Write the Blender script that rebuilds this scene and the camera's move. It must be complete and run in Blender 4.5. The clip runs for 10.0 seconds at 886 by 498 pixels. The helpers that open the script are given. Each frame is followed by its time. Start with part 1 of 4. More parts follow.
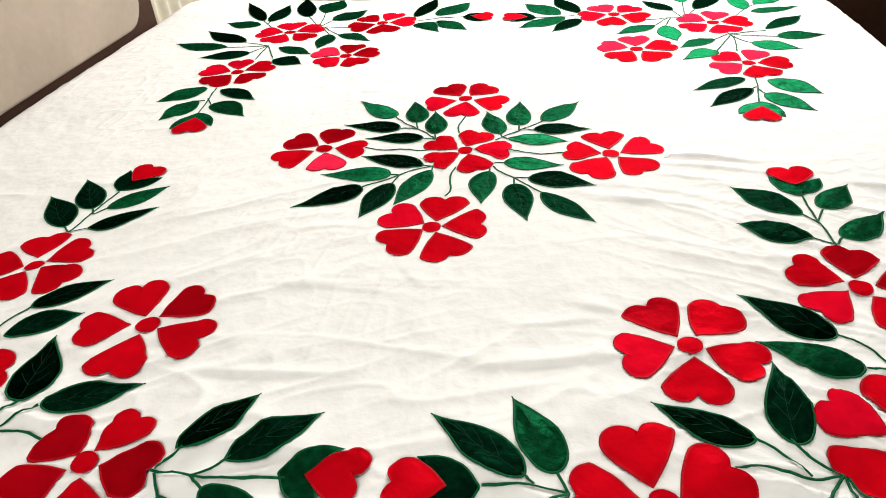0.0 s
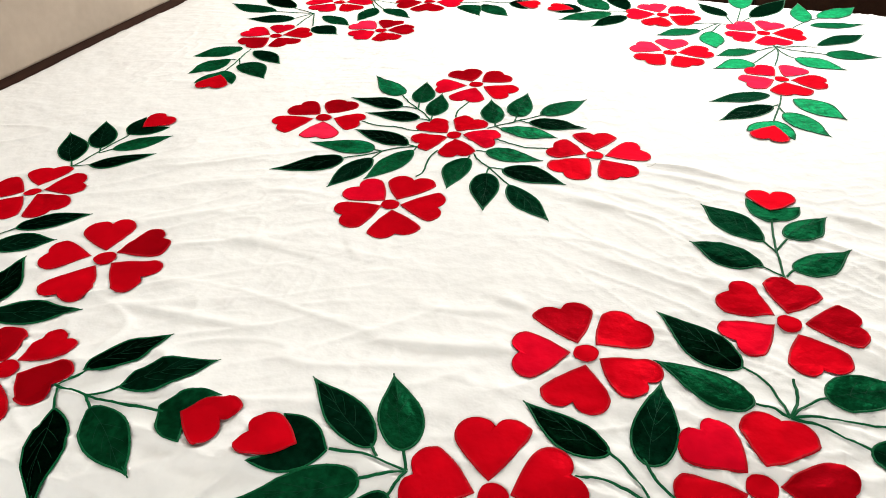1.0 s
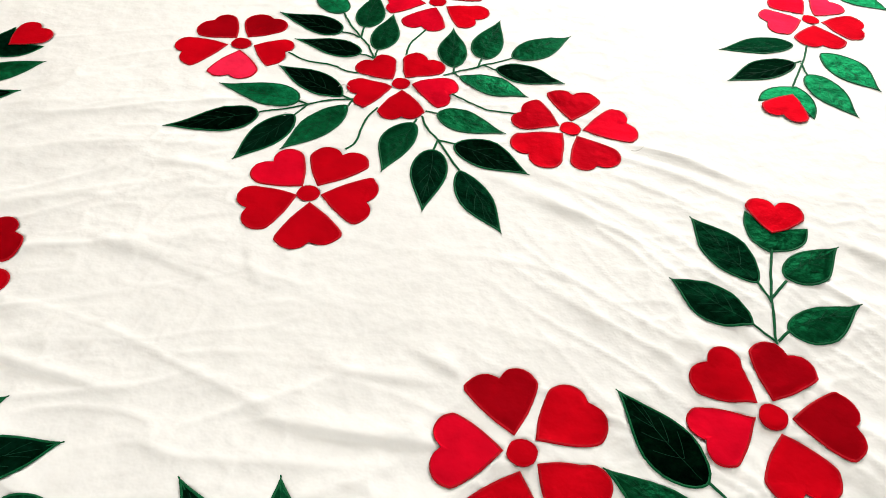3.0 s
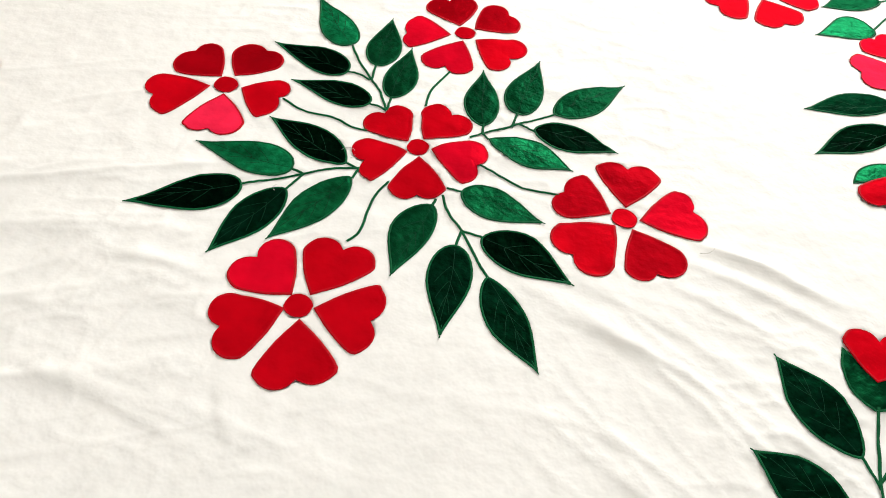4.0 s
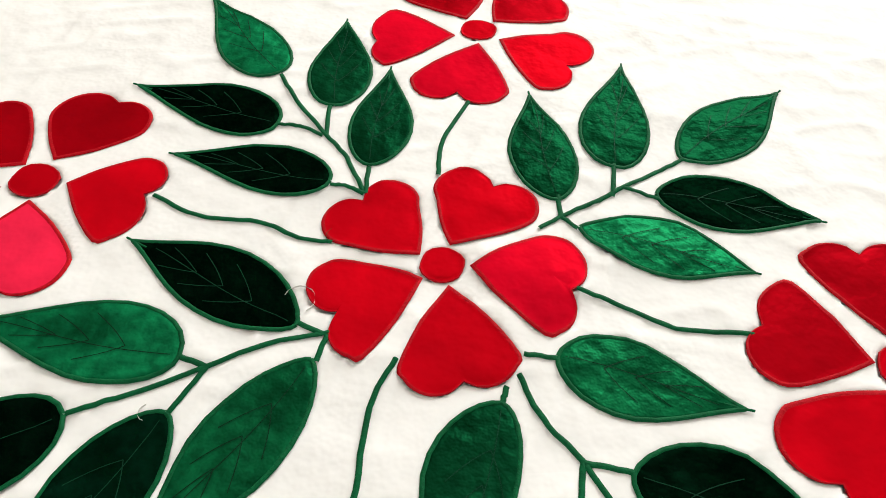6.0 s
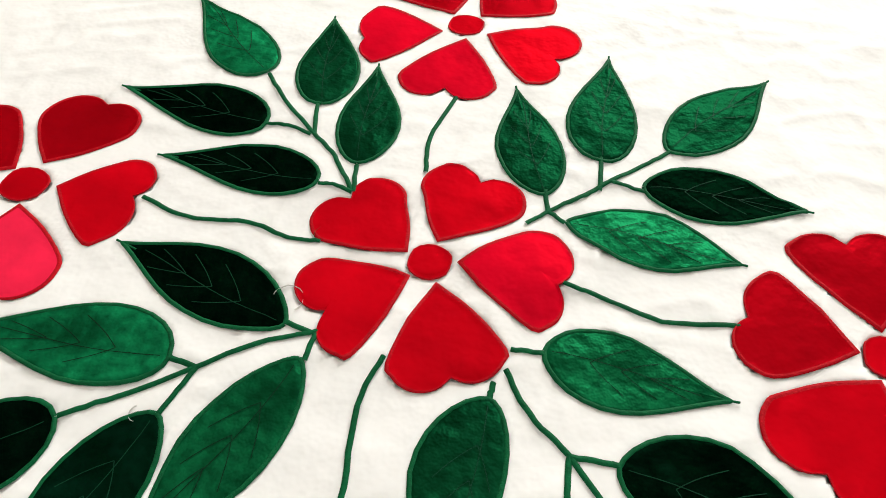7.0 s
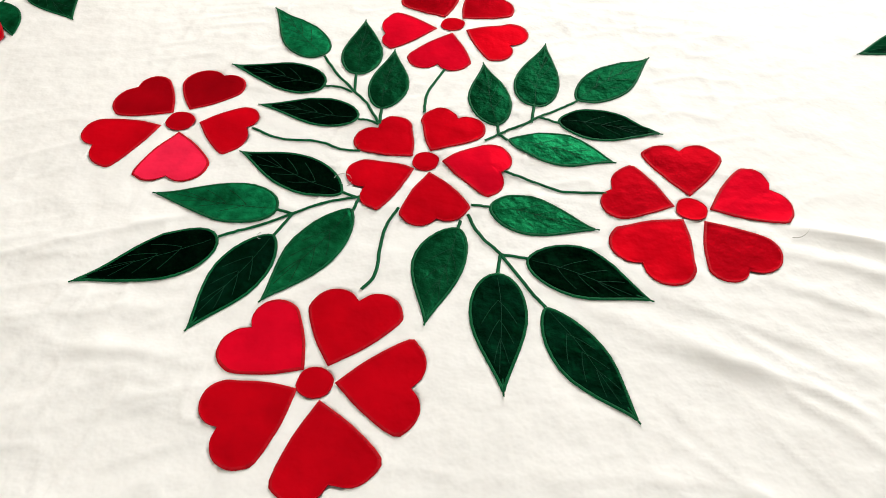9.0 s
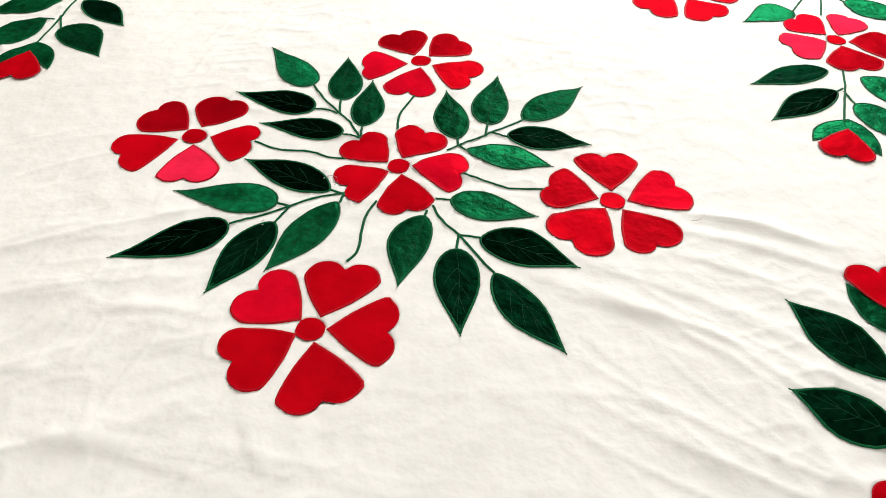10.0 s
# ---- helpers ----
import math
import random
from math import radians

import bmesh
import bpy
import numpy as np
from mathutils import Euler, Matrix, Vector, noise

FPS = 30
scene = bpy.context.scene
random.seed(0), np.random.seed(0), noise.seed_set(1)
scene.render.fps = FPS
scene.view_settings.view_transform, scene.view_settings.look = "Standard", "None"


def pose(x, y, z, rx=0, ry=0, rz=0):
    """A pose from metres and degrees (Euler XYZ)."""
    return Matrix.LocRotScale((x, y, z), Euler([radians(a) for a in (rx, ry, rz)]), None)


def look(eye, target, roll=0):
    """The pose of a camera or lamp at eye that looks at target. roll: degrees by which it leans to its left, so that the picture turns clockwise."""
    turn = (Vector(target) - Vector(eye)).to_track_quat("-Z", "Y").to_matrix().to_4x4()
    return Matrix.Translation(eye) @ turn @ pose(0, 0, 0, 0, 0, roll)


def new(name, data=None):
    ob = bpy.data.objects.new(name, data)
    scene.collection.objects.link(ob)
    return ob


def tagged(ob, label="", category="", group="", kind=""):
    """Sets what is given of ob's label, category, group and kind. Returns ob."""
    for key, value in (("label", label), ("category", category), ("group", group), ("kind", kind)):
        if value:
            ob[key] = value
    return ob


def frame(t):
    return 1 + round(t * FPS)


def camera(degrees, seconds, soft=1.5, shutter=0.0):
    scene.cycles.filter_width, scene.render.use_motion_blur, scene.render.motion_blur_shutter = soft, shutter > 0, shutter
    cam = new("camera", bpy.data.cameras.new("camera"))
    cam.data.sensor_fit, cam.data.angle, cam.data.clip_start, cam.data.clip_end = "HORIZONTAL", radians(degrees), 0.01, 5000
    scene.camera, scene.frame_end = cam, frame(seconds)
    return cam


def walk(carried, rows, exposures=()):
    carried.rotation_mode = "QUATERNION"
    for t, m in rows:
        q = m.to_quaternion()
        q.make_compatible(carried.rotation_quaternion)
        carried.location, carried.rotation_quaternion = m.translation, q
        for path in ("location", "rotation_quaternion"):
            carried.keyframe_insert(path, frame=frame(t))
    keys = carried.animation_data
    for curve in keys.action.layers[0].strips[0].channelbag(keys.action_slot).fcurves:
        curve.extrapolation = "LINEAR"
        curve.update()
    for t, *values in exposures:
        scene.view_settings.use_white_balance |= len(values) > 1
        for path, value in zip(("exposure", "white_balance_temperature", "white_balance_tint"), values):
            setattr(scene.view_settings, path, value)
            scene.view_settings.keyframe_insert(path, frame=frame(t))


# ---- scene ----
cam = camera(66.4, 10.0, soft=0.9)

PATH = [
    (0, (0.025, -1.156, 1.13), (-0.088, 0.48, -0.014), -4.0),
    (0.5, (0.099, -1.142, 1.138), (-0.138, 0.469, -0.024), -2.9),
    (1, (0.24, -1.151, 1.136), (-0.125, 0.423, -0.043), -1.4),
    (1.5, (0.326, -1.14, 1.143), (-0.121, 0.354, -0.109), -0.4),
    (2, (0.354, -1.089, 1.161), (-0.005, 0.255, -0.276), 0.8),
    (2.5, (0.287, -0.946, 1.181), (-0.001, 0.304, -0.353), 1.2),
    (2.7, (0.262, -0.900, 1.187), (0.009, 0.372, -0.336), 2.0),
    (3.8, (0.176, -0.647, 1.155), (-0.064, 0.581, -0.406), 6.2),
    (4, (0.156, -0.59, 1.159), (-0.064, 0.581, -0.447), 5.7),
    (4.5, (0.081, -0.463, 1.106), (-0.072, 0.631, -0.561), 5.5),
    (5, (0.047, -0.358, 1.01), (-0.014, 0.861, -0.574), 7.6),
    (5.5, (0.03, -0.271, 0.921), (-0.076, 0.905, -0.693), 3.9),
    (5.7, (0.021, -0.258, 0.886), (-0.084, 0.978, -0.683), 3.5),
    (6.8, (0.028, -0.239, 0.876), (-0.099, 0.964, -0.716), 1.0),
    (7, (0.031, -0.245, 0.884), (-0.081, 0.964, -0.704), 1.5),
    (7.5, (0.039, -0.283, 0.9245), (-0.078, 0.939, -0.655), 1.5),
    (8, (0.052, -0.341, 0.97), (-0.069, 0.907, -0.589), 1.1),
    (8.5, (0.067, -0.415, 1.005), (-0.057, 0.845, -0.542), 0.7),
    (9, (0.083, -0.501, 1.039), (-0.078, 0.735, -0.525), -0.4),
    (9.5, (0.096, -0.576, 1.076), (-0.053, 0.688, -0.467), 1.2),
    (10, (0.11, -0.654, 1.103), (0.004, 0.707, -0.358), 1.3),
]
walk(cam, [(t, look(eye, target, roll)) for t, eye, target, roll in PATH],
     exposures=((0, 0.14), (2.5, 0.13), (4.5, 0.04), (7, 0.0), (8.5, 0.0), (10, 0.0)))

# ---- world and light ----
world = bpy.data.worlds.new("world")
scene.world = world
world.use_nodes = True
wn = world.node_tree
sky = wn.nodes.new("ShaderNodeTexSky")
sky.sky_type, sky.sun_disc = "NISHITA", False
sky.sun_elevation, sky.sun_rotation = radians(35), radians(40)
wn.nodes["Background"].inputs["Strength"].default_value = 0.1
wn.links.new(sky.outputs["Color"], wn.nodes["Background"].inputs["Color"])


def area_light(name, eye, target, wide, high, watts, colour):
    lamp = bpy.data.lights.new(name, "AREA")
    lamp.shape, lamp.size, lamp.size_y, lamp.energy, lamp.color = "RECTANGLE", wide, high, watts, colour
    ob = new(name, lamp)
    ob.matrix_world = look(eye, target)
    return ob


area_light("window_daylight", (0.85, 2.33, 1.62), (0.1, 0.0, 0.75), 1.5, 1.25, 104, (1.0, 0.995, 0.965))
# Unseen fill lamp, added behind the camera to even out the sheet
area_light("south_fill_light", (-0.35, -2.62, 1.75), (-0.3, 0.0, 0.7), 1.5, 1.25, 24, (1.0, 0.995, 0.965))

# ---- materials ----


def material(name, colour, rough, grain=(40, 0.1), stain=(4, 0.1), bump=(300, 0.1, 0.001), sheen=0.0, spec=0.5, gloss=None, spread=0.0, stretch=(1, 1, 1)):
    """colour with grain and stains (scale, amount), relief (scale, strength, metres) and a spread between pieces."""
    m = bpy.data.materials.new(name)
    m.use_nodes = True
    t, b = m.node_tree, m.node_tree.nodes["Principled BSDF"]
    add, link = t.nodes.new, t.links.new
    place = add("ShaderNodeTexCoord")
    mapping = add("ShaderNodeMapping")
    mapping.inputs["Scale"].default_value = stretch
    link(place.outputs["Object"], mapping.inputs["Vector"])

    def noisy(scale, detail):
        n = add("ShaderNodeTexNoise")
        n.inputs["Scale"].default_value, n.inputs["Detail"].default_value = scale, detail
        link(mapping.outputs["Vector"], n.inputs["Vector"])
        return n.outputs["Fac"]

    def around(value, amount):
        r = add("ShaderNodeMapRange")
        r.inputs["From Min"].default_value, r.inputs["From Max"].default_value = 0.25, 0.75
        r.inputs["To Min"].default_value, r.inputs["To Max"].default_value = 1 - amount, 1 + amount
        link(value, r.inputs["Value"])
        return r.outputs["Result"]

    def times(a, c):
        p = add("ShaderNodeMath")
        p.operation = "MULTIPLY"
        link(a, p.inputs[0]), link(c, p.inputs[1])
        return p.outputs["Value"]

    factor = times(around(noisy(grain[0], 5), grain[1]), around(noisy(stain[0], 3), stain[1]))
    if spread:
        info = add("ShaderNodeObjectInfo")
        r = add("ShaderNodeMapRange")
        r.inputs["To Min"].default_value, r.inputs["To Max"].default_value = 1 - spread, 1 + spread
        link(info.outputs["Random"], r.inputs["Value"])
        factor = times(factor, r.outputs["Result"])
    scaled = add("ShaderNodeVectorMath")
    scaled.operation = "SCALE"
    scaled.inputs[0].default_value = colour
    link(factor, scaled.inputs["Scale"])
    link(scaled.outputs["Vector"], b.inputs["Base Color"])
    relief = add("ShaderNodeBump")
    relief.inputs["Strength"].default_value, relief.inputs["Distance"].default_value = bump[1], bump[2]
    link(noisy(bump[0], 4), relief.inputs["Height"])
    link(relief.outputs["Normal"], b.inputs["Normal"])
    b.inputs["Roughness"].default_value = rough
    b.inputs["Specular IOR Level"].default_value = spec
    if gloss:
        shine, mix = add("ShaderNodeBsdfGlossy"), add("ShaderNodeMixShader")
        shine.inputs["Color"].default_value, shine.inputs["Roughness"].default_value = (*gloss[1], 1), gloss[2]
        mix.inputs["Fac"].default_value = gloss[0]
        link(relief.outputs["Normal"], shine.inputs["Normal"])
        link(b.outputs["BSDF"], mix.inputs[1]), link(shine.outputs["BSDF"], mix.inputs[2])
        link(mix.outputs["Shader"], t.nodes["Material Output"].inputs["Surface"])
    b.inputs["Sheen Weight"].default_value = sheen
    b.inputs["Sheen Roughness"].default_value = 0.4
    return m


COTTON = material("white_cotton", (0.84, 0.83, 0.81), 0.9, (45, 0.035), (5, 0.025), (20, 0.5, 0.008), spec=0.0)


def crinkle(m, turn, stretch, deep, seed):
    """Fine ridged creases in a cloth material, longer than wide and lying at an angle."""
    t = m.node_tree
    add, link = t.nodes.new, t.links.new
    b = t.nodes["Principled BSDF"]
    before = b.inputs["Normal"].links[0].from_socket
    place, mapping, tex, fold, relief = (add("ShaderNode" + k) for k in ("TexCoord", "Mapping", "TexNoise", "MapRange", "Bump"))
    mapping.inputs["Rotation"].default_value = (0, 0, radians(turn))
    mapping.inputs["Scale"].default_value = (*stretch, 1)
    mapping.inputs["Location"].default_value = (seed, seed, 0)
    tex.inputs["Scale"].default_value, tex.inputs["Detail"].default_value, tex.inputs["Distortion"].default_value = 1.0, 3.0, 0.6
    tex.noise_type = "RIDGED_MULTIFRACTAL"
    fold.inputs["From Min"].default_value, fold.inputs["From Max"].default_value = 0.4, 2.2
    relief.inputs["Strength"].default_value, relief.inputs["Distance"].default_value = 0.8, deep
    link(place.outputs["Object"], mapping.inputs["Vector"])
    link(mapping.outputs["Vector"], tex.inputs["Vector"])
    link(tex.outputs["Fac"], fold.inputs["Value"])
    link(fold.outputs["Result"], relief.inputs["Height"])
    link(before, relief.inputs["Normal"])
    link(relief.outputs["Normal"], b.inputs["Normal"])


crinkle(COTTON, 28, (3.5, 16), 0.0040, 3.0)
crinkle(COTTON, -12, (9, 30), 0.0016, 11.0)
# Four tones of one red satin: each petal's sheen is painted into its colour
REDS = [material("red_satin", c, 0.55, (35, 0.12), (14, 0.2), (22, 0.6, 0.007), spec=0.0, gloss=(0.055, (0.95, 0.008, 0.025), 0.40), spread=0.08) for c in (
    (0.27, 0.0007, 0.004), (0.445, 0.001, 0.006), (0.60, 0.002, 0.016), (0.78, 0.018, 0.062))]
RED_STITCH = material("red_stitching", (0.40, 0.001, 0.007), 0.7, (300, 0.2), (20, 0.1), (700, 0.6, 0.001), spec=0.1)
STITCH = material("green_stitching", (0.0012, 0.085, 0.028), 0.7, (300, 0.25), (20, 0.15), (700, 0.6, 0.001), spec=0.1)
DARK_STITCH = material("dark_green_stitching", (0.001, 0.020, 0.008), 0.7, (300, 0.25), (20, 0.15), (700, 0.6, 0.001), spec=0.1)
VEIN = material("light_green_stitching", (0.0018, 0.036, 0.016), 0.7, (300, 0.25), (20, 0.15), (700, 0.6, 0.001), spec=0.1)
# Leaf fabrics differ in tone; the brightest also paints window sheen into the colour
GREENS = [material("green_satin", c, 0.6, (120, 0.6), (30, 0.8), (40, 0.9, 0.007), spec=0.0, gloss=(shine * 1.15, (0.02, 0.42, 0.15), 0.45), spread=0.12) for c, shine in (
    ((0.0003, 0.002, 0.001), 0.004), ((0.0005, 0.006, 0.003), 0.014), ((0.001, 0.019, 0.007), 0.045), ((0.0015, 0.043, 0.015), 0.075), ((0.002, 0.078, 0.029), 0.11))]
BEIGE = material("beige_upholstery", (0.325, 0.26, 0.20), 0.75, (50, 0.05), (5, 0.12), (400, 0.2, 0.001))
BROWN = material("dark_brown_wood", (0.040, 0.016, 0.009), 0.6, (25, 0.2), (4, 0.2), (60, 0.2, 0.001), spec=0.12, stretch=(6, 1, 6))
WALL = material("cream_wall_paint", (0.66, 0.63, 0.57), 0.8, (30, 0.03), (2, 0.06), (200, 0.15, 0.001))
WHITE = material("white_paint", (0.80, 0.79, 0.76), 0.7, (30, 0.02), (2, 0.04), (200, 0.1, 0.001))
FLOOR = material("brown_floor", (0.040, 0.025, 0.017), 0.5, (18, 0.25), (2, 0.2), (80, 0.15, 0.001), stretch=(1, 6, 1))
CREAM = material("cream_curtain_cloth", (0.66, 0.60, 0.48), 0.85, (40, 0.05), (4, 0.08), (500, 0.2, 0.001))
FOAM = material("mattress_ticking", (0.55, 0.52, 0.47), 0.9, (60, 0.05), (4, 0.08), (300, 0.2, 0.001))

# ---- builders ----
TURN = radians(-5)
BED = Matrix.Rotation(TURN, 4, "Z")


def part(name, bm, mat, parent=None, label="", smooth=True):
    me = bpy.data.meshes.new(name)
    bm.to_mesh(me)
    bm.free()
    return part_mesh(name, me, mat, parent, label, smooth)


def part_mesh(name, me, mat, parent=None, label="", smooth=True):
    for m in (mat if isinstance(mat, (list, tuple)) else [mat]):
        me.materials.append(m)
    if smooth:
        me.polygons.foreach_set("use_smooth", [True] * len(me.polygons))
    ob = new(name, me)
    ob.parent = parent
    return tagged(ob, label)


def block(x0, x1, y0, y1, z0, z1, bevel=0.0, segments=2):
    bm = bmesh.new()
    bmesh.ops.create_cube(bm, size=1)
    for v in bm.verts:
        v.co = Vector(((x0 + x1) / 2 + v.co.x * (x1 - x0), (y0 + y1) / 2 + v.co.y * (y1 - y0), (z0 + z1) / 2 + v.co.z * (z1 - z0)))
    if bevel:
        bmesh.ops.bevel(bm, geom=bm.edges[:], offset=bevel, segments=segments, profile=0.5, affect="EDGES")
    return bm


def value_noise(x, y, seed):
    """Smooth noise from -1 to 1 on a unit lattice."""
    i, j = np.floor(x).astype(np.int64), np.floor(y).astype(np.int64)
    f, g = x - i, y - j
    f, g = f * f * f * (f * (6 * f - 15) + 10), g * g * g * (g * (6 * g - 15) + 10)

    def corner(a, b):
        h = (a * 374761393 + b * 668265263 + seed * 974634777) & 0xFFFFFFFF
        h = ((h ^ (h >> 13)) * 1274126177) & 0xFFFFFFFF
        return ((h ^ (h >> 16)) & 0xFFFF) / 32767.5 - 1

    low = corner(i, j) * (1 - f) + corner(i + 1, j) * f
    high = corner(i, j + 1) * (1 - f) + corner(i + 1, j + 1) * f
    return low * (1 - g) + high * g


def ramp(a, b, v):
    k = np.clip((v - a) / (b - a), 0, 1)
    return k * k * (3 - 2 * k)


def folds(x, y, degrees, across, along, seed, sharp=3.0):
    """Long soft ridges that run at an angle."""
    c, s = math.cos(radians(degrees)), math.sin(radians(degrees))
    p, q = x * c + y * s, -x * s + y * c
    q = q + 0.035 * value_noise(p * 3.0, q * 3.0, seed + 7)
    return (1 - np.abs(value_noise(p * along, q * across, seed))) ** sharp - 1.35 / (sharp + 1)


TOP = 0.5473


CREASES = []


def crease(high, *points):
    """A sharp fold along a line, steep on one side and soft on the other."""
    CREASES.append((high, [np.array(p) for p in points]))


crease(0.0053, (0.352, -0.047), (0.426, -0.058), (0.513, -0.089))
crease(0.0045, (0.332, -0.075), (0.412, -0.091), (0.515, -0.125))
crease(0.0045, (0.205, -0.189), (0.308, -0.208), (0.417, -0.252))
crease(0.0025, (0.237, -0.145), (0.353, -0.181), (0.430, -0.224))
crease(0.0030, (-0.301, -0.396), (-0.202, -0.408), (-0.095, -0.428))
crease(0.0025, (-0.261, -0.258), (-0.200, -0.254), (-0.140, -0.257))
crease(0.0020, (-0.241, -0.321), (-0.187, -0.302), (-0.139, -0.278))
crease(0.0020, (-0.192, -0.347), (-0.154, -0.331), (-0.121, -0.315))
crease(0.0020, (-0.095, -0.364), (-0.078, -0.387), (-0.064, -0.409))
crease(0.0020, (-0.032, -0.357), (-0.034, -0.380), (-0.040, -0.405))
crease(0.0015, (0.130, 0.337), (0.201, 0.321))
crease(0.0020, (0.138, -0.313), (0.254, -0.307), (0.353, -0.332))
crease(0.0095, (0.010, -0.571), (0.094, -0.568), (0.172, -0.560), (0.196, -0.556))
crease(0.0030, (0.366, -0.060), (0.441, -0.070), (0.522, -0.083))
crease(0.0060, (0.638, -0.255), (0.695, -0.282), (0.751, -0.320))
crease(0.0060, (0.624, -0.290), (0.682, -0.332), (0.740, -0.387))
crease(0.0045, (0.633, -0.168), (0.705, -0.196))
crease(0.0025, (0.093, -0.615), (0.158, -0.619), (0.216, -0.629))
crease(0.0075, (-0.340, -0.569), (-0.229, -0.578), (-0.145, -0.580))
crease(0.0030, (0.648, -0.629), (0.670, -0.662), (0.685, -0.701))
crease(0.0080, (-0.108, -0.889), (-0.088, -0.848), (-0.056, -0.808))
crease(0.0055, (-0.151, -0.798), (-0.104, -0.765), (0.000, -0.792))
crease(0.0045, (0.060, -0.502), (0.110, -0.498), (0.173, -0.490))
crease(0.0060, (0.140, -0.457), (0.170, -0.466), (0.200, -0.476))
crease(0.0015, (-0.269, -0.398), (-0.095, -0.409), (0.064, -0.422))
crease(0.0025, (0.356, -0.055), (0.463, -0.064))
crease(0.0037, (0.628, -0.165), (0.681, -0.191))
crease(0.0020, (-0.436, -0.377), (-0.389, -0.336))
crease(0.0012, (-0.161, -0.668), (-0.116, -0.619), (-0.038, -0.613))
crease(0.0030, (-0.266, -0.259), (-0.227, -0.252), (-0.173, -0.253))
crease(0.0035, (0.355, -0.048), (0.409, -0.054), (0.461, -0.059))
crease(0.0035, (0.330, -0.115), (0.391, -0.132), (0.448, -0.153))
crease(0.0030, (0.159, -0.161), (0.264, -0.197), (0.359, -0.249))
crease(0.0025, (0.223, -0.174), (0.313, -0.216), (0.367, -0.256))
crease(0.0020, (-0.222, -0.311), (-0.179, -0.284))

crease(0.0055, (0.022, -0.001), (0.050, -0.005), (0.088, -0.012))
crease(0.0100, (-0.133, -0.900), (-0.110, -0.851), (-0.085, -0.810), (-0.072, -0.780))
crease(0.0050, (-0.075, -0.885), (-0.050, -0.855), (-0.020, -0.825))


def creased(x, y):
    shape, x, y = x.shape, x.ravel(), y.ravel()
    h = np.zeros_like(x)
    for n, (high, line) in enumerate(CREASES):
        low, top = np.min(line, axis=0) - 0.06, np.max(line, axis=0) + 0.06
        at = np.nonzero((x > low[0]) & (x < top[0]) & (y > low[1]) & (y < top[1]))[0]
        if not len(at):
            continue
        total = sum(np.linalg.norm(b - a) for a, b in zip(line, line[1:]))
        best, side, run, passed = np.full(len(at), 9.0), np.zeros(len(at)), np.zeros(len(at)), 0.0
        for a, b in zip(line, line[1:]):
            d = b - a
            long = np.linalg.norm(d)
            k = np.clip(((x[at] - a[0]) * d[0] + (y[at] - a[1]) * d[1]) / long ** 2, 0, 1)
            px, py = x[at] - a[0] - k * d[0], y[at] - a[1] - k * d[1]
            gap = np.hypot(px, py)
            near = gap < best
            best = np.where(near, gap, best)
            side = np.where(near, d[0] * py - d[1] * px, side)
            run = np.where(near, (passed + k * long) / total, run)
            passed += long
        wide = np.where(side > 0, 0.013, 0.0045) * (1 + 0.3 * value_noise(run * 5 + n, 0 * run, 40 + n))
        h[at] += 0.62 * high * np.exp(-(best / wide) ** 2) * np.sin(np.pi * np.clip(run * 0.9 + 0.05, 0, 1)) ** 0.7
    return h.reshape(shape)


# soft dents of the mattress: place and depth
HOLLOWS = ((0.52, -0.44, 0.0018), (0.275, -0.55, 0.0013), (0.45, -0.70, 0.0045), (0.195, -0.76, 0.0034), (-0.43, -0.48, 0.0030), (0.265, -0.03, -0.0016), (0.56, -0.19, -0.0022))


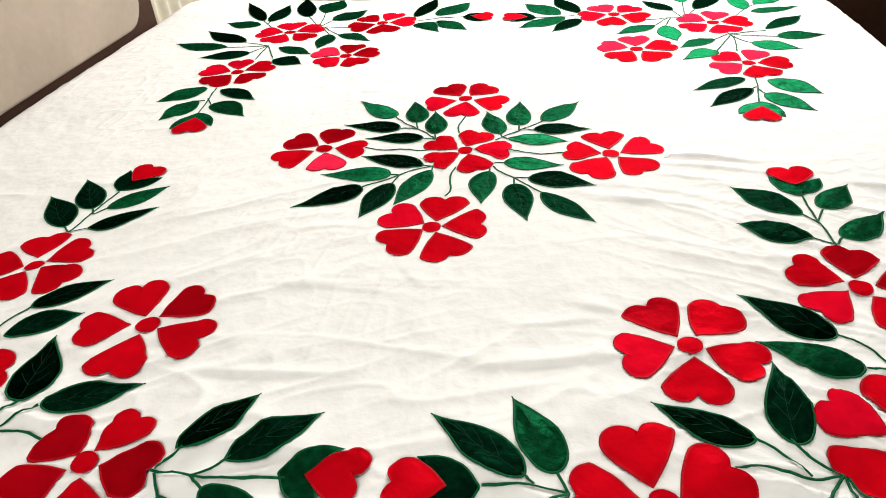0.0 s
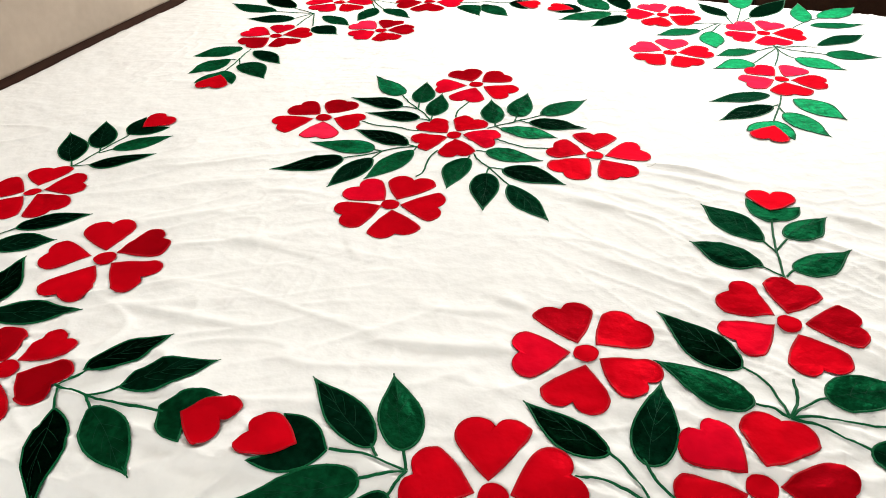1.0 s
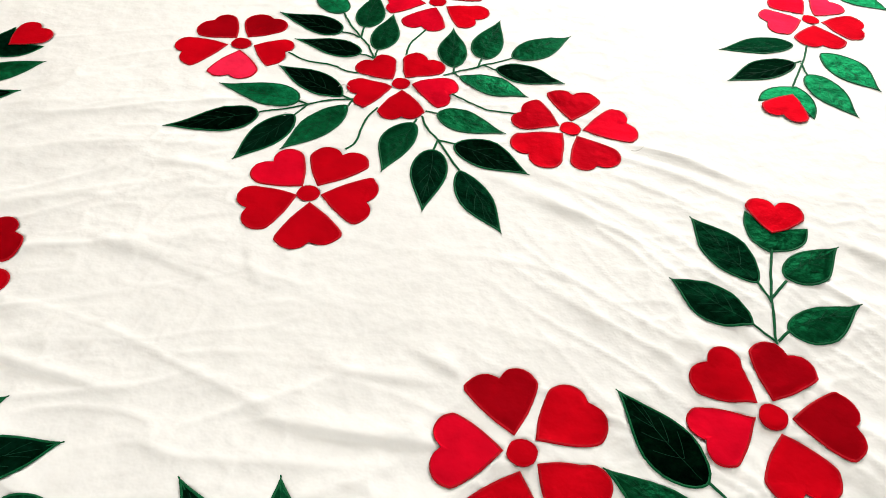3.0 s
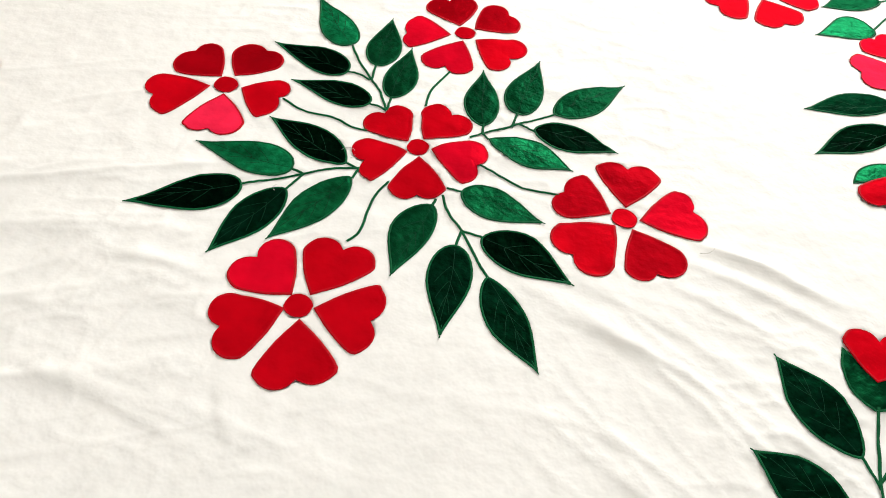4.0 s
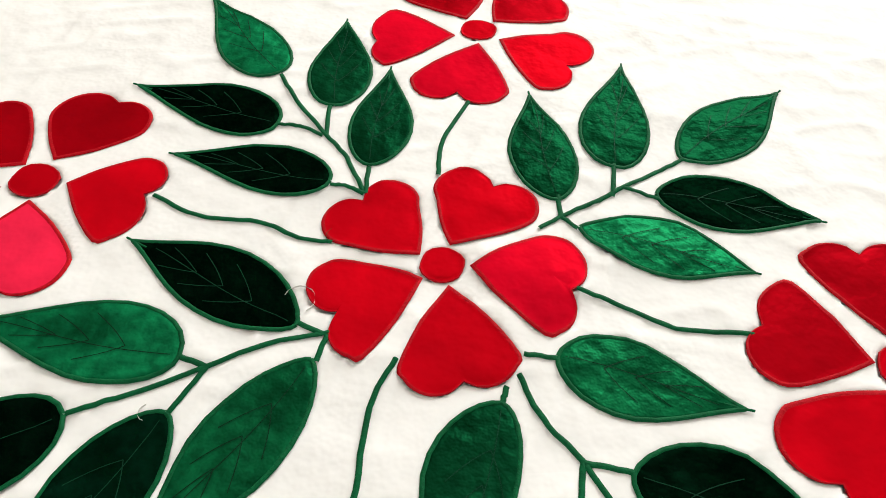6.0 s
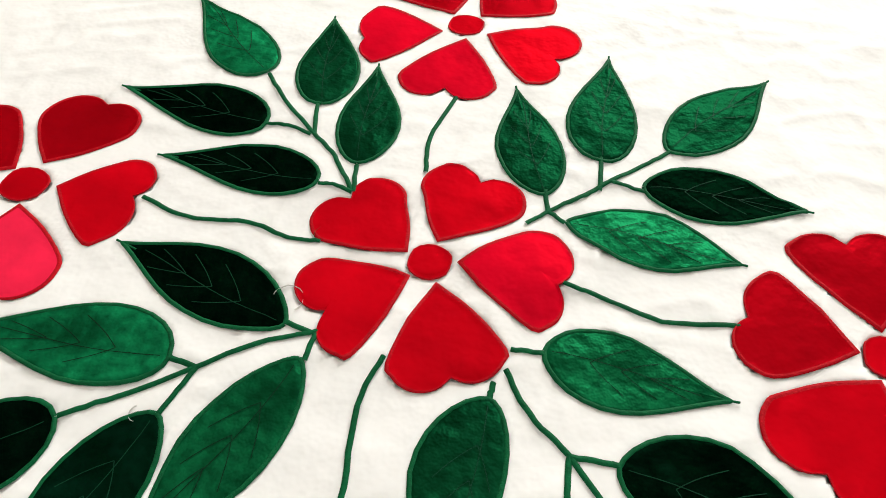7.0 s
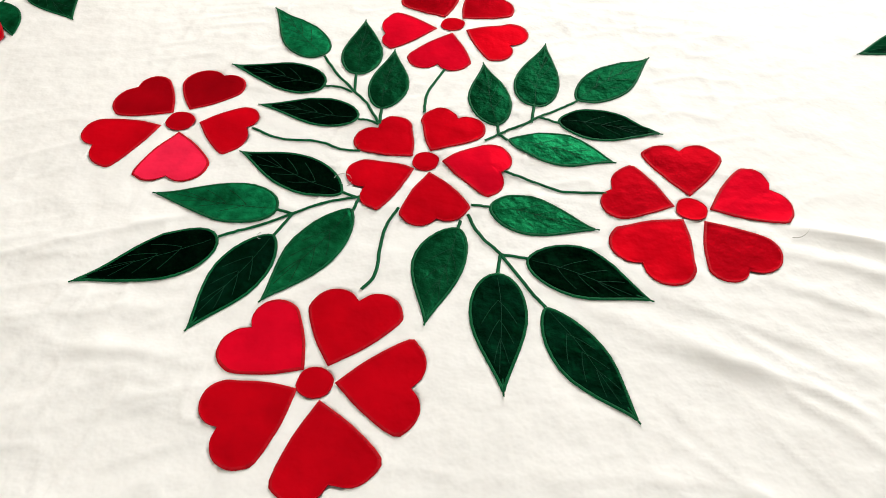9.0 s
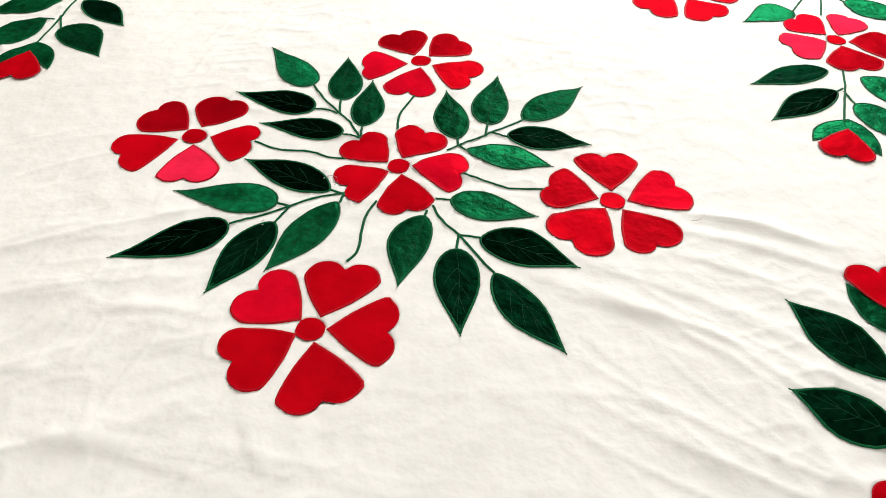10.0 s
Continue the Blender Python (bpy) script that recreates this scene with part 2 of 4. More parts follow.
def cloth_height(x, y):
    """Height of the sheet's top: the soft bed and the folds of the cloth."""
    x, y = np.asarray(x, float), np.asarray(y, float)
    h = 0.0028 * value_noise(x * 2.1 + 5, y * 2.1, 3) + 0.0016 * value_noise(x * 6, y * 6, 4)
    h = h - 0.09 * ramp(-0.80, -0.95, y) * ramp(0.2, -0.14, x)
    right = 0.75 * ramp(0.2, 0.5, x) * ramp(0.05, -0.40, y)
    left = ramp(-0.1, -0.4, x) * ramp(0.1, -0.25, y)
    near = ramp(-0.42, -0.70, y)
    patchy = 0.35 + 0.75 * ramp(-0.4, 0.5, value_noise(x * 4.3, y * 4.3, 23))
    h = h + right * (0.0038 * patchy * folds(x, y, -33, 9.5, 2.2, 11) + 0.0018 * folds(x, y, -22, 21, 3.5, 12) + 0.0009 * folds(x, y, -50, 36, 7, 21))
    h = h + left * (0.0040 * folds(x, y, 17, 10, 2.0, 13) + 0.0022 * folds(x, y, 30, 22, 4, 14))
    h = h + near * (0.0040 * patchy * folds(x, y, -9, 10, 2.4, 15) + 0.0045 * folds(x, y, 28, 18, 5, 16))
    h = h + 0.0006 * folds(x, y, -6, 12, 1.5, 17, 5.0) + 0.0007 * patchy * folds(x, y, 6, 26, 5, 22, 4.0) + 0.0005 * value_noise(x * 26, y * 26, 18) + creased(x, y)
    h = h + 0.0013 * patchy * folds(x, y, 75, 34, 14, 61, 5.0) + 0.0011 * patchy * folds(x, y, 20, 38, 16, 62, 5.0)
    sharp = 0.62 * ramp(0.12, 0.38, x) * ramp(-0.05, -0.36, y)
    h = h + sharp * (0.0066 * folds(x, y, -35, 11, 1.7, 51, 9.0) + 0.0050 * folds(x, y, -22, 15, 2.0, 52, 9.0) + 0.0030 * folds(x, y, -46, 19, 3.0, 56, 8.0) + 0.0038 * folds(x, y, -30, 26, 2.6, 58, 7.0) + 0.0022 * folds(x, y, -38, 42, 6.0, 59, 5.0))
    h = h + near * (0.0060 * folds(x, y, -14, 12, 3.2, 53, 8.0) + 0.0048 * folds(x, y, 48, 11, 4.0, 54, 8.0) + 0.0032 * folds(x, y, 12, 21, 7.0, 57, 7.0))
    h = h + left * 0.0036 * folds(x, y, 24, 13, 3.0, 55, 10.0)
    for u, v, deep in HOLLOWS:
        h = h - deep * np.exp(-((x - u) ** 2 + (y - v) ** 2) / 0.016)
    return h


def lay(points, lift):
    """Flat points with their lift, laid upon the cloth."""
    p = np.array(points, float)
    x, y, w = p[:, 0], p[:, 1], 0.0055
    steps = np.array(((0, 0), (1, 0), (-1, 0), (0, 1), (0, -1), (0.6, 0.6), (-0.6, 0.6), (0.6, -0.6), (-0.6, -0.6))) * w
    over = cloth_height(x[None] + steps[:, :1], y[None] + steps[:, 1:])
    z = TOP + (0.1 * over[0] + 0.9 * np.max(over, axis=0)) + np.asarray(lift)
    return np.column_stack([p, z])


INLAYS = []


def patch(name, outline, mats, parent, label="", rings=((1.0, 0.0002), (0.985, 0.0008), (0.9, 0.0009), (0.78, 0.0009), (0.64, 0.0010), (0.5, 0.0010), (0.33, 0.0010), (0.16, 0.0010))):
    """A sewn-on piece of cloth: an outline filled in rings, with a raised stitched rim and a soft face."""
    o = np.array(outline, float)
    mid = o.mean(axis=0)
    n = len(o)
    INLAYS.append(mid + (o - mid) * 0.93)
    pts, lift = [], []
    for k, z in rings:
        pts.append(mid + (o - mid) * k)
        lift += [z] * n
    pts = np.vstack(pts + [mid[None]])
    lift.append(rings[-1][1])
    verts = lay(pts, lift)
    z = verts[:-1, 2].reshape(len(rings), n).copy()
    for _ in range(6):
        soft = (z + np.roll(z, 1, 1) + np.roll(z, -1, 1) + np.roll(z, 3, 1) + np.roll(z, -3, 1)) / 5
        soft[1:-1] = (soft[:-2] + 2 * soft[1:-1] + soft[2:]) / 4
        z[4:] = soft[4:]
        z[-1] = 0.5 * z[-1] + 0.5 * z[-1].mean()
    z[4:] += 0.0003
    verts[:-1, 2], verts[-1, 2] = z.ravel(), z[-1].mean()
    faces, slot = [], []
    for r in range(len(rings) - 1):
        for i in range(n):
            a, b = r * n + i, r * n + (i + 1) % n
            faces.append((a, b, b + n, a + n))
            slot.append(1 if r < 3 and len(mats) > 1 else 0)
    last = (len(rings) - 1) * n
    for i in range(n):
        faces.append((last + i, last + (i + 1) % n, len(verts) - 1))
        slot.append(0)
    me = bpy.data.meshes.new(name)
    me.from_pydata(verts.tolist(), [], faces)
    ob = part_mesh(name, me, mats, parent, label)
    me.polygons.foreach_set("material_index", slot)
    return ob


def cord(name, line, width, high, mat, parent, label="", on=None):
    """A satin-stitched line: a rounded strip along a smooth way."""
    p = np.array(line, float)
    d = np.gradient(p, axis=0)
    d /= np.maximum(np.linalg.norm(d, axis=1), 1e-9)[:, None]
    side = np.column_stack([-d[:, 1], d[:, 0]])
    profile = ((-0.5, 0.0004), (-0.36, 0.75 * high), (0, high), (0.36, 0.75 * high), (0.5, 0.0004))
    pts = np.vstack([p + side * (a * width) for a, _ in profile])
    lift = np.repeat([z for _, z in profile], len(p))
    verts, n = lay(pts, lift), len(p)
    if on is not None:
        base = np.array([v.co[:] for v in on.data.vertices])
        away = np.hypot(pts[:, :1] - base[:, 0], pts[:, 1:] - base[:, 1]) + 1e-4
        near = np.argsort(away, axis=1)[:, :4]
        w = 1 / np.take_along_axis(away, near, 1)
        verts[:, 2] = (w * base[near, 2]).sum(1) / w.sum(1) + lift
    faces = [(r * n + i, r * n + i + 1, (r + 1) * n + i + 1, (r + 1) * n + i) for r in range(4) for i in range(n - 1)]
    me = bpy.data.meshes.new(name)
    me.from_pydata(verts.tolist(), [], [f[::-1] for f in faces])
    return part_mesh(name, me, mat, parent, label)


def smooth_line(points, step=6, closed=False):
    """Catmull-Rom through the points."""
    p = [np.array(q, float) for q in points]
    ends = [p[-1]] + p + [p[0], p[1]] if closed else [2 * p[0] - p[1]] + p + [2 * p[-1] - p[-2]]
    out = []
    for a, b, c, d in zip(ends, ends[1:], ends[2:], ends[3:]):
        for k in range(step):
            t = k / step
            out.append(0.5 * (2 * b + (c - a) * t + (2 * a - 5 * b + 4 * c - d) * t * t + (3 * b - a - 3 * c + d) * t ** 3))
    return np.array(out if closed else out + [p[-1]])


rng = random.Random(4)

# ---- room ----
RX0, RX1, RY0, RY1, RZ = -1.42, 3.2, -2.7, 2.4, 2.75
floor = part("floor", block(RX0 - 0.15, RX1 + 0.15, RY0 - 0.15, RY1 + 0.15, -0.12, 0.0), FLOOR, smooth=False)
tagged(floor, "dark brown polished floor around the bed", "floor", kind="structure")
ceiling = part("ceiling", block(RX0 - 0.15, RX1 + 0.15, RY0 - 0.15, RY1 + 0.15, RZ, RZ + 0.12), WHITE, smooth=False)
tagged(ceiling, "plain white painted room ceiling", "ceiling", kind="structure")


def wall(name, pieces):
    bm = bmesh.new()
    for p in pieces:
        b = block(*p)
        me = bpy.data.meshes.new("piece")
        b.to_mesh(me)
        b.free()
        bm.from_mesh(me)
        bpy.data.meshes.remove(me)
    ob = part(name, bm, WALL, smooth=False)
    return tagged(ob, "plain cream painted wall of the bedroom", "wall", kind="structure")


wall("wall_west", [(RX0 - 0.15, RX0, RY0, RY1, 0, RZ)])
# the opening in the south wall is made up, to suit the fill lamp
wall("wall_south", [(RX0 - 0.15, -1.1, RY0 - 0.15, RY0, 0, RZ), (0.4, RX1 + 0.15, RY0 - 0.15, RY0, 0, RZ),
                    (-1.1, 0.4, RY0 - 0.15, RY0, 0, 1.1), (-1.1, 0.4, RY0 - 0.15, RY0, 2.4, RZ)])
wall("wall_north", [(RX0 - 0.15, 0.1, RY1, RY1 + 0.15, 0, RZ), (1.6, RX1 + 0.15, RY1, RY1 + 0.15, 0, RZ),
                    (0.1, 1.6, RY1, RY1 + 0.15, 0, 1.0), (0.1, 1.6, RY1, RY1 + 0.15, 2.25, RZ)])
wall("wall_east", [(RX1, RX1 + 0.15, RY0, RY1, 0, RZ)])

# ---- bed ----
U0, U1, V0, V1 = -1.05, 0.985, -0.905, 1.05
bed = tagged(new("bed"), "dark brown wooden bed with a beige padded headboard", "bed")
bed.matrix_world = BED
part("mattress", block(U0 + 0.012, U1 - 0.05, V0 + 0.16, V1 - 0.014, 0.30, TOP - 0.016, 0.04, 4), FOAM, bed, "pale ticking mattress under the sheet")
part("bed_base", block(U0 - 0.02, U1 - 0.03, V0 + 0.03, V1 - 0.03, 0.06, 0.298, 0.008), BROWN, bed, "dark brown wooden base")
for u in (U0 + 0.06, U1 - 0.12):
    for v in (V0 + 0.10, V1 - 0.10):
        part("leg", block(u - 0.035, u + 0.035, v - 0.035, v + 0.035, 0.0, 0.062, 0.004), BROWN, bed)
headboard = part("headboard", block(U0 - 0.09, U0 - 0.025, -0.90, 0.93, 0.02, 1.22, 0.012), BROWN, bed, "dark brown wooden headboard")


def rounded_panel(u0, u1, v0, v1, z0, z1, radius, bevel):
    bm = bmesh.new()
    ring = []
    for cv, cz, a0 in ((v1 - radius, z1 - radius, 0), (v0 + radius, z1 - radius, 90), (v0 + radius, z0 + radius, 180), (v1 - radius, z0 + radius, 270)):
        for k in range(9):
            a = radians(a0 + 90 * k / 8)
            ring.append((cv + radius * math.cos(a), cz + radius * math.sin(a)))
    f = bm.faces.new([bm.verts.new((u0, v, z)) for v, z in ring])
    top = bmesh.ops.extrude_face_region(bm, geom=[f])["geom"]
    face = [g for g in top if isinstance(g, bmesh.types.BMFace)][0]
    for v in face.verts:
        v.co.x = u1
    bmesh.ops.recalc_face_normals(bm, faces=bm.faces[:])
    bmesh.ops.bevel(bm, geom=list(face.edges), offset=bevel, segments=4, profile=0.5, affect="EDGES")
    return bm


part("padded_panel", rounded_panel(U0 - 0.024, U0 - 0.004, -0.80, 0.83, 0.560, 1.17, 0.09, 0.014), BEIGE, headboard, "beige padded headboard panel")


def curtain():
    """A pleated curtain that hangs beside the headboard."""
    vs = np.linspace(0.96, 1.75, 110)
    zs = np.linspace(0.03, 2.3, 24)
    bm = bmesh.new()
    for side in (0.0, -0.004):
        grid = [[bm.verts.new((U0 - 0.13 + side + 0.010 * math.sin(v * 75 + 0.6 * math.sin(z * 2)) * (0.8 + 0.2 * math.sin(z * 3)), v, z)) for z in zs] for v in vs]
        for a, b in zip(grid, grid[1:]):
            for i in range(len(zs) - 1):
                bm.faces.new((a[i], b[i], b[i + 1], a[i + 1]))
    ob = part("curtain", bm, CREAM)
    ob.matrix_world = BED
    return tagged(ob, "cream pleated curtain hanging beside the headboard", "curtain")


curtain()


def cupboard(x0, x1, y0, y1, high):
    """A low dark cupboard with a row of plain doors, under the window: a made-up backdrop for dark floor and shade."""
    thing = tagged(new("cupboard"), "added low dark brown cupboard standing in for dark floor and shade", "cupboard")
    part("body", block(x0, x1, y0 + 0.02, y1, 0.0, high, 0.006), BROWN, thing)
    part("top", block(x0 - 0.02, x1 + 0.02, y0 - 0.02, y1, high + 0.002, high + 0.03, 0.006), BROWN, thing)
    wide = (x1 - x0) / 5
    for k in range(5):
        part("door", block(x0 + k * wide + 0.004, x0 + (k + 1) * wide - 0.004, y0, y0 + 0.018, 0.06, high - 0.02, 0.003), BROWN, thing)


# added to darken the view past the bed's far edge, where floor lies in shade
cupboard(0.3, 3.0, 1.75, 2.38, 0.85)

# ---- bed sheet ----
sheet = tagged(new("bed_sheet"), "white cotton bed sheet with red and green sewn-on flowers", "bed sheet")


PETAL_LABELS = ("red satin petal with dark painted sheen", "", "red satin petal with bright painted sheen", "red satin petal with pinkish painted sheen")
PETAL_RINGS = ((1.0, 0.0002), (0.988, 0.0010), (0.955, 0.0011), (0.93, 0.0009), (0.8, 0.0009), (0.65, 0.0010), (0.5, 0.0011), (0.33, 0.0011), (0.16, 0.0011))
CALYX_RINGS = ((1.0, 0.0002), (0.96, 0.0008), (0.75, 0.0009), (0.5, 0.0009), (0.25, 0.0009))

def round_way(a, b, c):
    """Points from a over b to c on the circle through the three."""
    p, q = b - a, c - a
    cross = p[0] * q[1] - p[1] * q[0]
    if cross > -0.12 * np.linalg.norm(p) * np.linalg.norm(q):
        return [a, a + 0.5 * p + 0.14 * np.array((abs(p[1]), abs(p[0]))), b, b + 0.5 * (c - b) + np.array((0.12 * abs((c - b)[1]), 0)), c]
    m = a + np.array((q[1] * p.dot(p) - p[1] * q.dot(q), p[0] * q.dot(q) - q[0] * p.dot(p))) / (2 * cross)
    r = np.linalg.norm(a - m)
    angles = [math.atan2(*(w - m)[::-1]) for w in (a, b, c)]
    turn = -1
    way = [a]
    for one, two, end in ((angles[0], angles[1], b), (angles[1], angles[2], c)):
        span = (turn * (two - one)) % (2 * math.pi)
        n = max(1, round(span / 0.5))
        way += [m + r * np.array((math.cos(one + turn * span * k / n), math.sin(one + turn * span * k / n))) for k in range(1, n)] + [end]
    return way


def heart(x, y, degrees, notch, left, right, parent, tone=1, raised=0.0):
    """A heart-shaped petal from its tip at x, y to its notch. Each half: its half width and how far out that is,
    the reach of its lobe and how far aside that is."""
    c, s = math.cos(radians(degrees)), math.sin(radians(degrees))

    def side(lobe, sign):
        wide, wide_at, high, high_at = lobe
        edge, top, dip = np.array((wide_at, wide)), np.array((high, high_at)), np.array((notch, 0.0))
        out = np.array((-wide, wide_at)) / math.hypot(wide, wide_at)
        way = [np.zeros(2), edge * 0.5 + out * 0.045 * np.linalg.norm(edge)] + round_way(edge, top, dip)
        return smooth_line([(u, sign * v) for u, v in way], 3)

    path = np.vstack([side(left, 1), side(right, -1)[-2:0:-1]])
    pts = [(x + c * a - s * b, y + s * a + c * b) for a, b in path]
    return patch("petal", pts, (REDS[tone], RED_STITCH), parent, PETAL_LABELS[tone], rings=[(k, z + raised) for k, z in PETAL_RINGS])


def flower(x, y, *petals):
    """Five satin petals round a small disc. Each petal: bearing and distance of its tip, its own direction,
    length to the notch, its two halves, tone."""
    r = sum(p[1] + p[3] for p in petals) / 5
    ring = [(x + 0.185 * r * math.cos(k * math.pi / 9) * (1 + 0.06 * math.sin(k * 1.3)), y + 0.175 * r * math.sin(k * math.pi / 9)) for k in range(18)]
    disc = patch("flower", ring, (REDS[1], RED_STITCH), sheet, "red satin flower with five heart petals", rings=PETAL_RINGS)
    for bearing, off, degrees, notch, left, right, tone in petals:
        heart(x + off * math.cos(radians(bearing)), y + off * math.sin(radians(bearing)), degrees, notch, left, right, disc, tone)


def leaf(bx, by, tx, ty, left, right, widest, tone):
    """A pointed leaf from base to tip; left and right: half widths, as a share of its length."""
    b, t = np.array((bx, by)), np.array((tx, ty))
    long = np.linalg.norm(t - b)
    d = (t - b) / long
    n = np.array((-d[1], d[0]))
    power = math.log(0.5) / math.log(widest)

    def half(u):
        return math.sin(math.pi * u ** power) ** (0.76 if u < widest else 1.22)

    us = [0.5 - 0.5 * math.cos(math.pi * k / 15) for k in range(16)]
    bend = rng.uniform(-0.012, 0.012)
    centre = [b + d * (u * long) + n * (bend * long * math.sin(math.pi * u)) for u in us]
    edge = [c + n * (half(u) * left * 0.965 * long) for c, u in zip(centre, us)]
    back = [c - n * (half(u) * right * 0.965 * long) for c, u in zip(centre, us)]
    outline = edge + back[-2:0:-1]
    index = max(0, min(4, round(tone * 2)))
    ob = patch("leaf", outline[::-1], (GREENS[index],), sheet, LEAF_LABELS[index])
    rim = [np.array(p) for p in outline]
    cord("stitched_edge", smooth_line(rim + rim[:1], 1), 0.0029, 0.0014, STITCH, ob)
    cord("stitched_tip", [t + d * k for k in (-0.012, -0.006, 0.0, 0.004)], 0.0016, 0.0012, STITCH, ob)
    thread_mat = DARK_STITCH if index > 2 else VEIN
    if by < 0.3 and long > 0.08:
        cord("stitched_vein", [b + d * (u * long) + n * (0.02 * long * math.sin(5 * u)) for u in np.linspace(0.04, 0.86, 14)], 0.0005, 0.0005, thread_mat, ob, on=ob)
        for k, u in enumerate((0.25, 0.42, 0.58)):
            for sign, w in ((1, left), (-1, right)):
                p0, far = b + d * (u * long), min(0.95, u + 0.20)
                p1 = b + d * (far * long) + n * (sign * w * 0.62 * half(far) * long)
                cord("stitched_vein", [p0 + (p1 - p0) * q + d * (-0.015 * long * math.sin(math.pi * q)) for q in np.linspace(0, 1, 6)], 0.0005, 0.0005, thread_mat, ob, on=ob)
    return ob


LEAF_LABELS = ("almost black green velvet leaf", "very dark green satin leaf", "dark green satin leaf", "green satin leaf", "bright green satin leaf with painted nap sheen")


def stem(*points):
    line = smooth_line(points, 6)
    for q in line[1:-1]:
        q += (rng.uniform(-0.0004, 0.0004), rng.uniform(-0.0004, 0.0004))
    return cord("stem", line, 0.0033, 0.0013, STITCH, sheet, "green satin-stitched stem")


def bud(base, one, two, tone, tip, degrees, notch, left, right):
    """A half-open bud: a green calyx from its base to its two points, and a red heart that opens between them."""
    b, p, q, t = (np.array(v, float) for v in (base, one, two, tip))
    if (p - b)[0] * (q - b)[1] - (p - b)[1] * (q - b)[0] > 0:
        p, q = q, p
    inner = t + 0.25 * (t - b)

    def bow(a, c, by):
        d = c - a
        n = np.array((-d[1], d[0]))
        return smooth_line([a, a + 0.3 * d + 0.85 * by * n, a + 0.65 * d + 0.8 * by * n, c], 5)

    pts = np.vstack([bow(b, p, 0.20)[:-1], np.linspace(p, inner, 8)[:-1], np.linspace(inner, q, 8)[:-1], bow(q, b, 0.20)[:-1]])
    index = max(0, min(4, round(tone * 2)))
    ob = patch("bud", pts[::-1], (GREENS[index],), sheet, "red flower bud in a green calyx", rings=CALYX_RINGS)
    cord("stitched_edge", np.vstack([pts, pts[:1]]), 0.0026, 0.0013, STITCH, ob)
    heart(t[0], t[1], degrees, notch, left, right, ob, raised=0.0017)


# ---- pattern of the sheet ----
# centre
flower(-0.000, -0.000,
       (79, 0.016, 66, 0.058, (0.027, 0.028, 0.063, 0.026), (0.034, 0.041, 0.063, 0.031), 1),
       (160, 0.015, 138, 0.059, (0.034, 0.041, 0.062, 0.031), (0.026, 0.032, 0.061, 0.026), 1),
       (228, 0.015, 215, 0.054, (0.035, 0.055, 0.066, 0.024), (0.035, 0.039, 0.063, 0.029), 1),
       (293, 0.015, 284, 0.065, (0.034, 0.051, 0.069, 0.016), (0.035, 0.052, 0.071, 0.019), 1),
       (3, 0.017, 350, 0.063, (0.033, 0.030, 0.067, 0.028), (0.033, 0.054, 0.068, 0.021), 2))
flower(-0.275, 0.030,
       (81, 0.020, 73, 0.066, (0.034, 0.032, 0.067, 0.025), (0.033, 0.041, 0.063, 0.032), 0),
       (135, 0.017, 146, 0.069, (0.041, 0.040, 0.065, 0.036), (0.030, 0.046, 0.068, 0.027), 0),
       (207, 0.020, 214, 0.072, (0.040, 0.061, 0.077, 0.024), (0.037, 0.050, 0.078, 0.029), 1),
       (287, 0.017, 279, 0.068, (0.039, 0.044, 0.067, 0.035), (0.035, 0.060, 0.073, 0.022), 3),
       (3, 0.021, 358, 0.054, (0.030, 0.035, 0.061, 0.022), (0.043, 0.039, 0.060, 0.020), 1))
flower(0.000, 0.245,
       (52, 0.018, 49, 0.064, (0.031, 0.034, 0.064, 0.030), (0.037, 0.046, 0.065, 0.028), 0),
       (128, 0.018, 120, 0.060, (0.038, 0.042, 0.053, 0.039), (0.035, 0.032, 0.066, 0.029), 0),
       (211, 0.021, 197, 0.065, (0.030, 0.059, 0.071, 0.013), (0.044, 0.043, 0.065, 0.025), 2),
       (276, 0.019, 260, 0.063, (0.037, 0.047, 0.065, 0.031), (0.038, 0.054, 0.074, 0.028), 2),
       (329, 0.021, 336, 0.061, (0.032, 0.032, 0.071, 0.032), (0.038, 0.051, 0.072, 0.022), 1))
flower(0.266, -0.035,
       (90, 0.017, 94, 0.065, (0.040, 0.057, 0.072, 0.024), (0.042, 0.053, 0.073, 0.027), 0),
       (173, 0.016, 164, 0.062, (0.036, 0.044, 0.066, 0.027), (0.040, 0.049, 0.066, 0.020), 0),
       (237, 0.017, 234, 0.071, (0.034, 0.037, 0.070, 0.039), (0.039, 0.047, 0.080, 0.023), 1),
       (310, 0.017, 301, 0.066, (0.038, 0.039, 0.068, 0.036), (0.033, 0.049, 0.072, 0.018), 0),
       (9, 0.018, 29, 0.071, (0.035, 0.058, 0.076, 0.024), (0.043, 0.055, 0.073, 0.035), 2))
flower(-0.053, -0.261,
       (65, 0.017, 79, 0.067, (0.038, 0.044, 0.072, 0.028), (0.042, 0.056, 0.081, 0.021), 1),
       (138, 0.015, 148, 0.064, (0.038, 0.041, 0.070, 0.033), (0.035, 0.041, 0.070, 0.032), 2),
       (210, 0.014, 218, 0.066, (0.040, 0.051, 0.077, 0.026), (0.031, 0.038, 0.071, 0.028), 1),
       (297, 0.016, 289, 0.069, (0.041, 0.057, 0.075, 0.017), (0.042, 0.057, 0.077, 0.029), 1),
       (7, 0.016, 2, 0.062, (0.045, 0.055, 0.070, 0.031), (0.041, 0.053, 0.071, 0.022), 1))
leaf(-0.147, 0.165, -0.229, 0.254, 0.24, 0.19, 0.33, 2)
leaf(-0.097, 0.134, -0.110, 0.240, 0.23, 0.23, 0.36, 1)
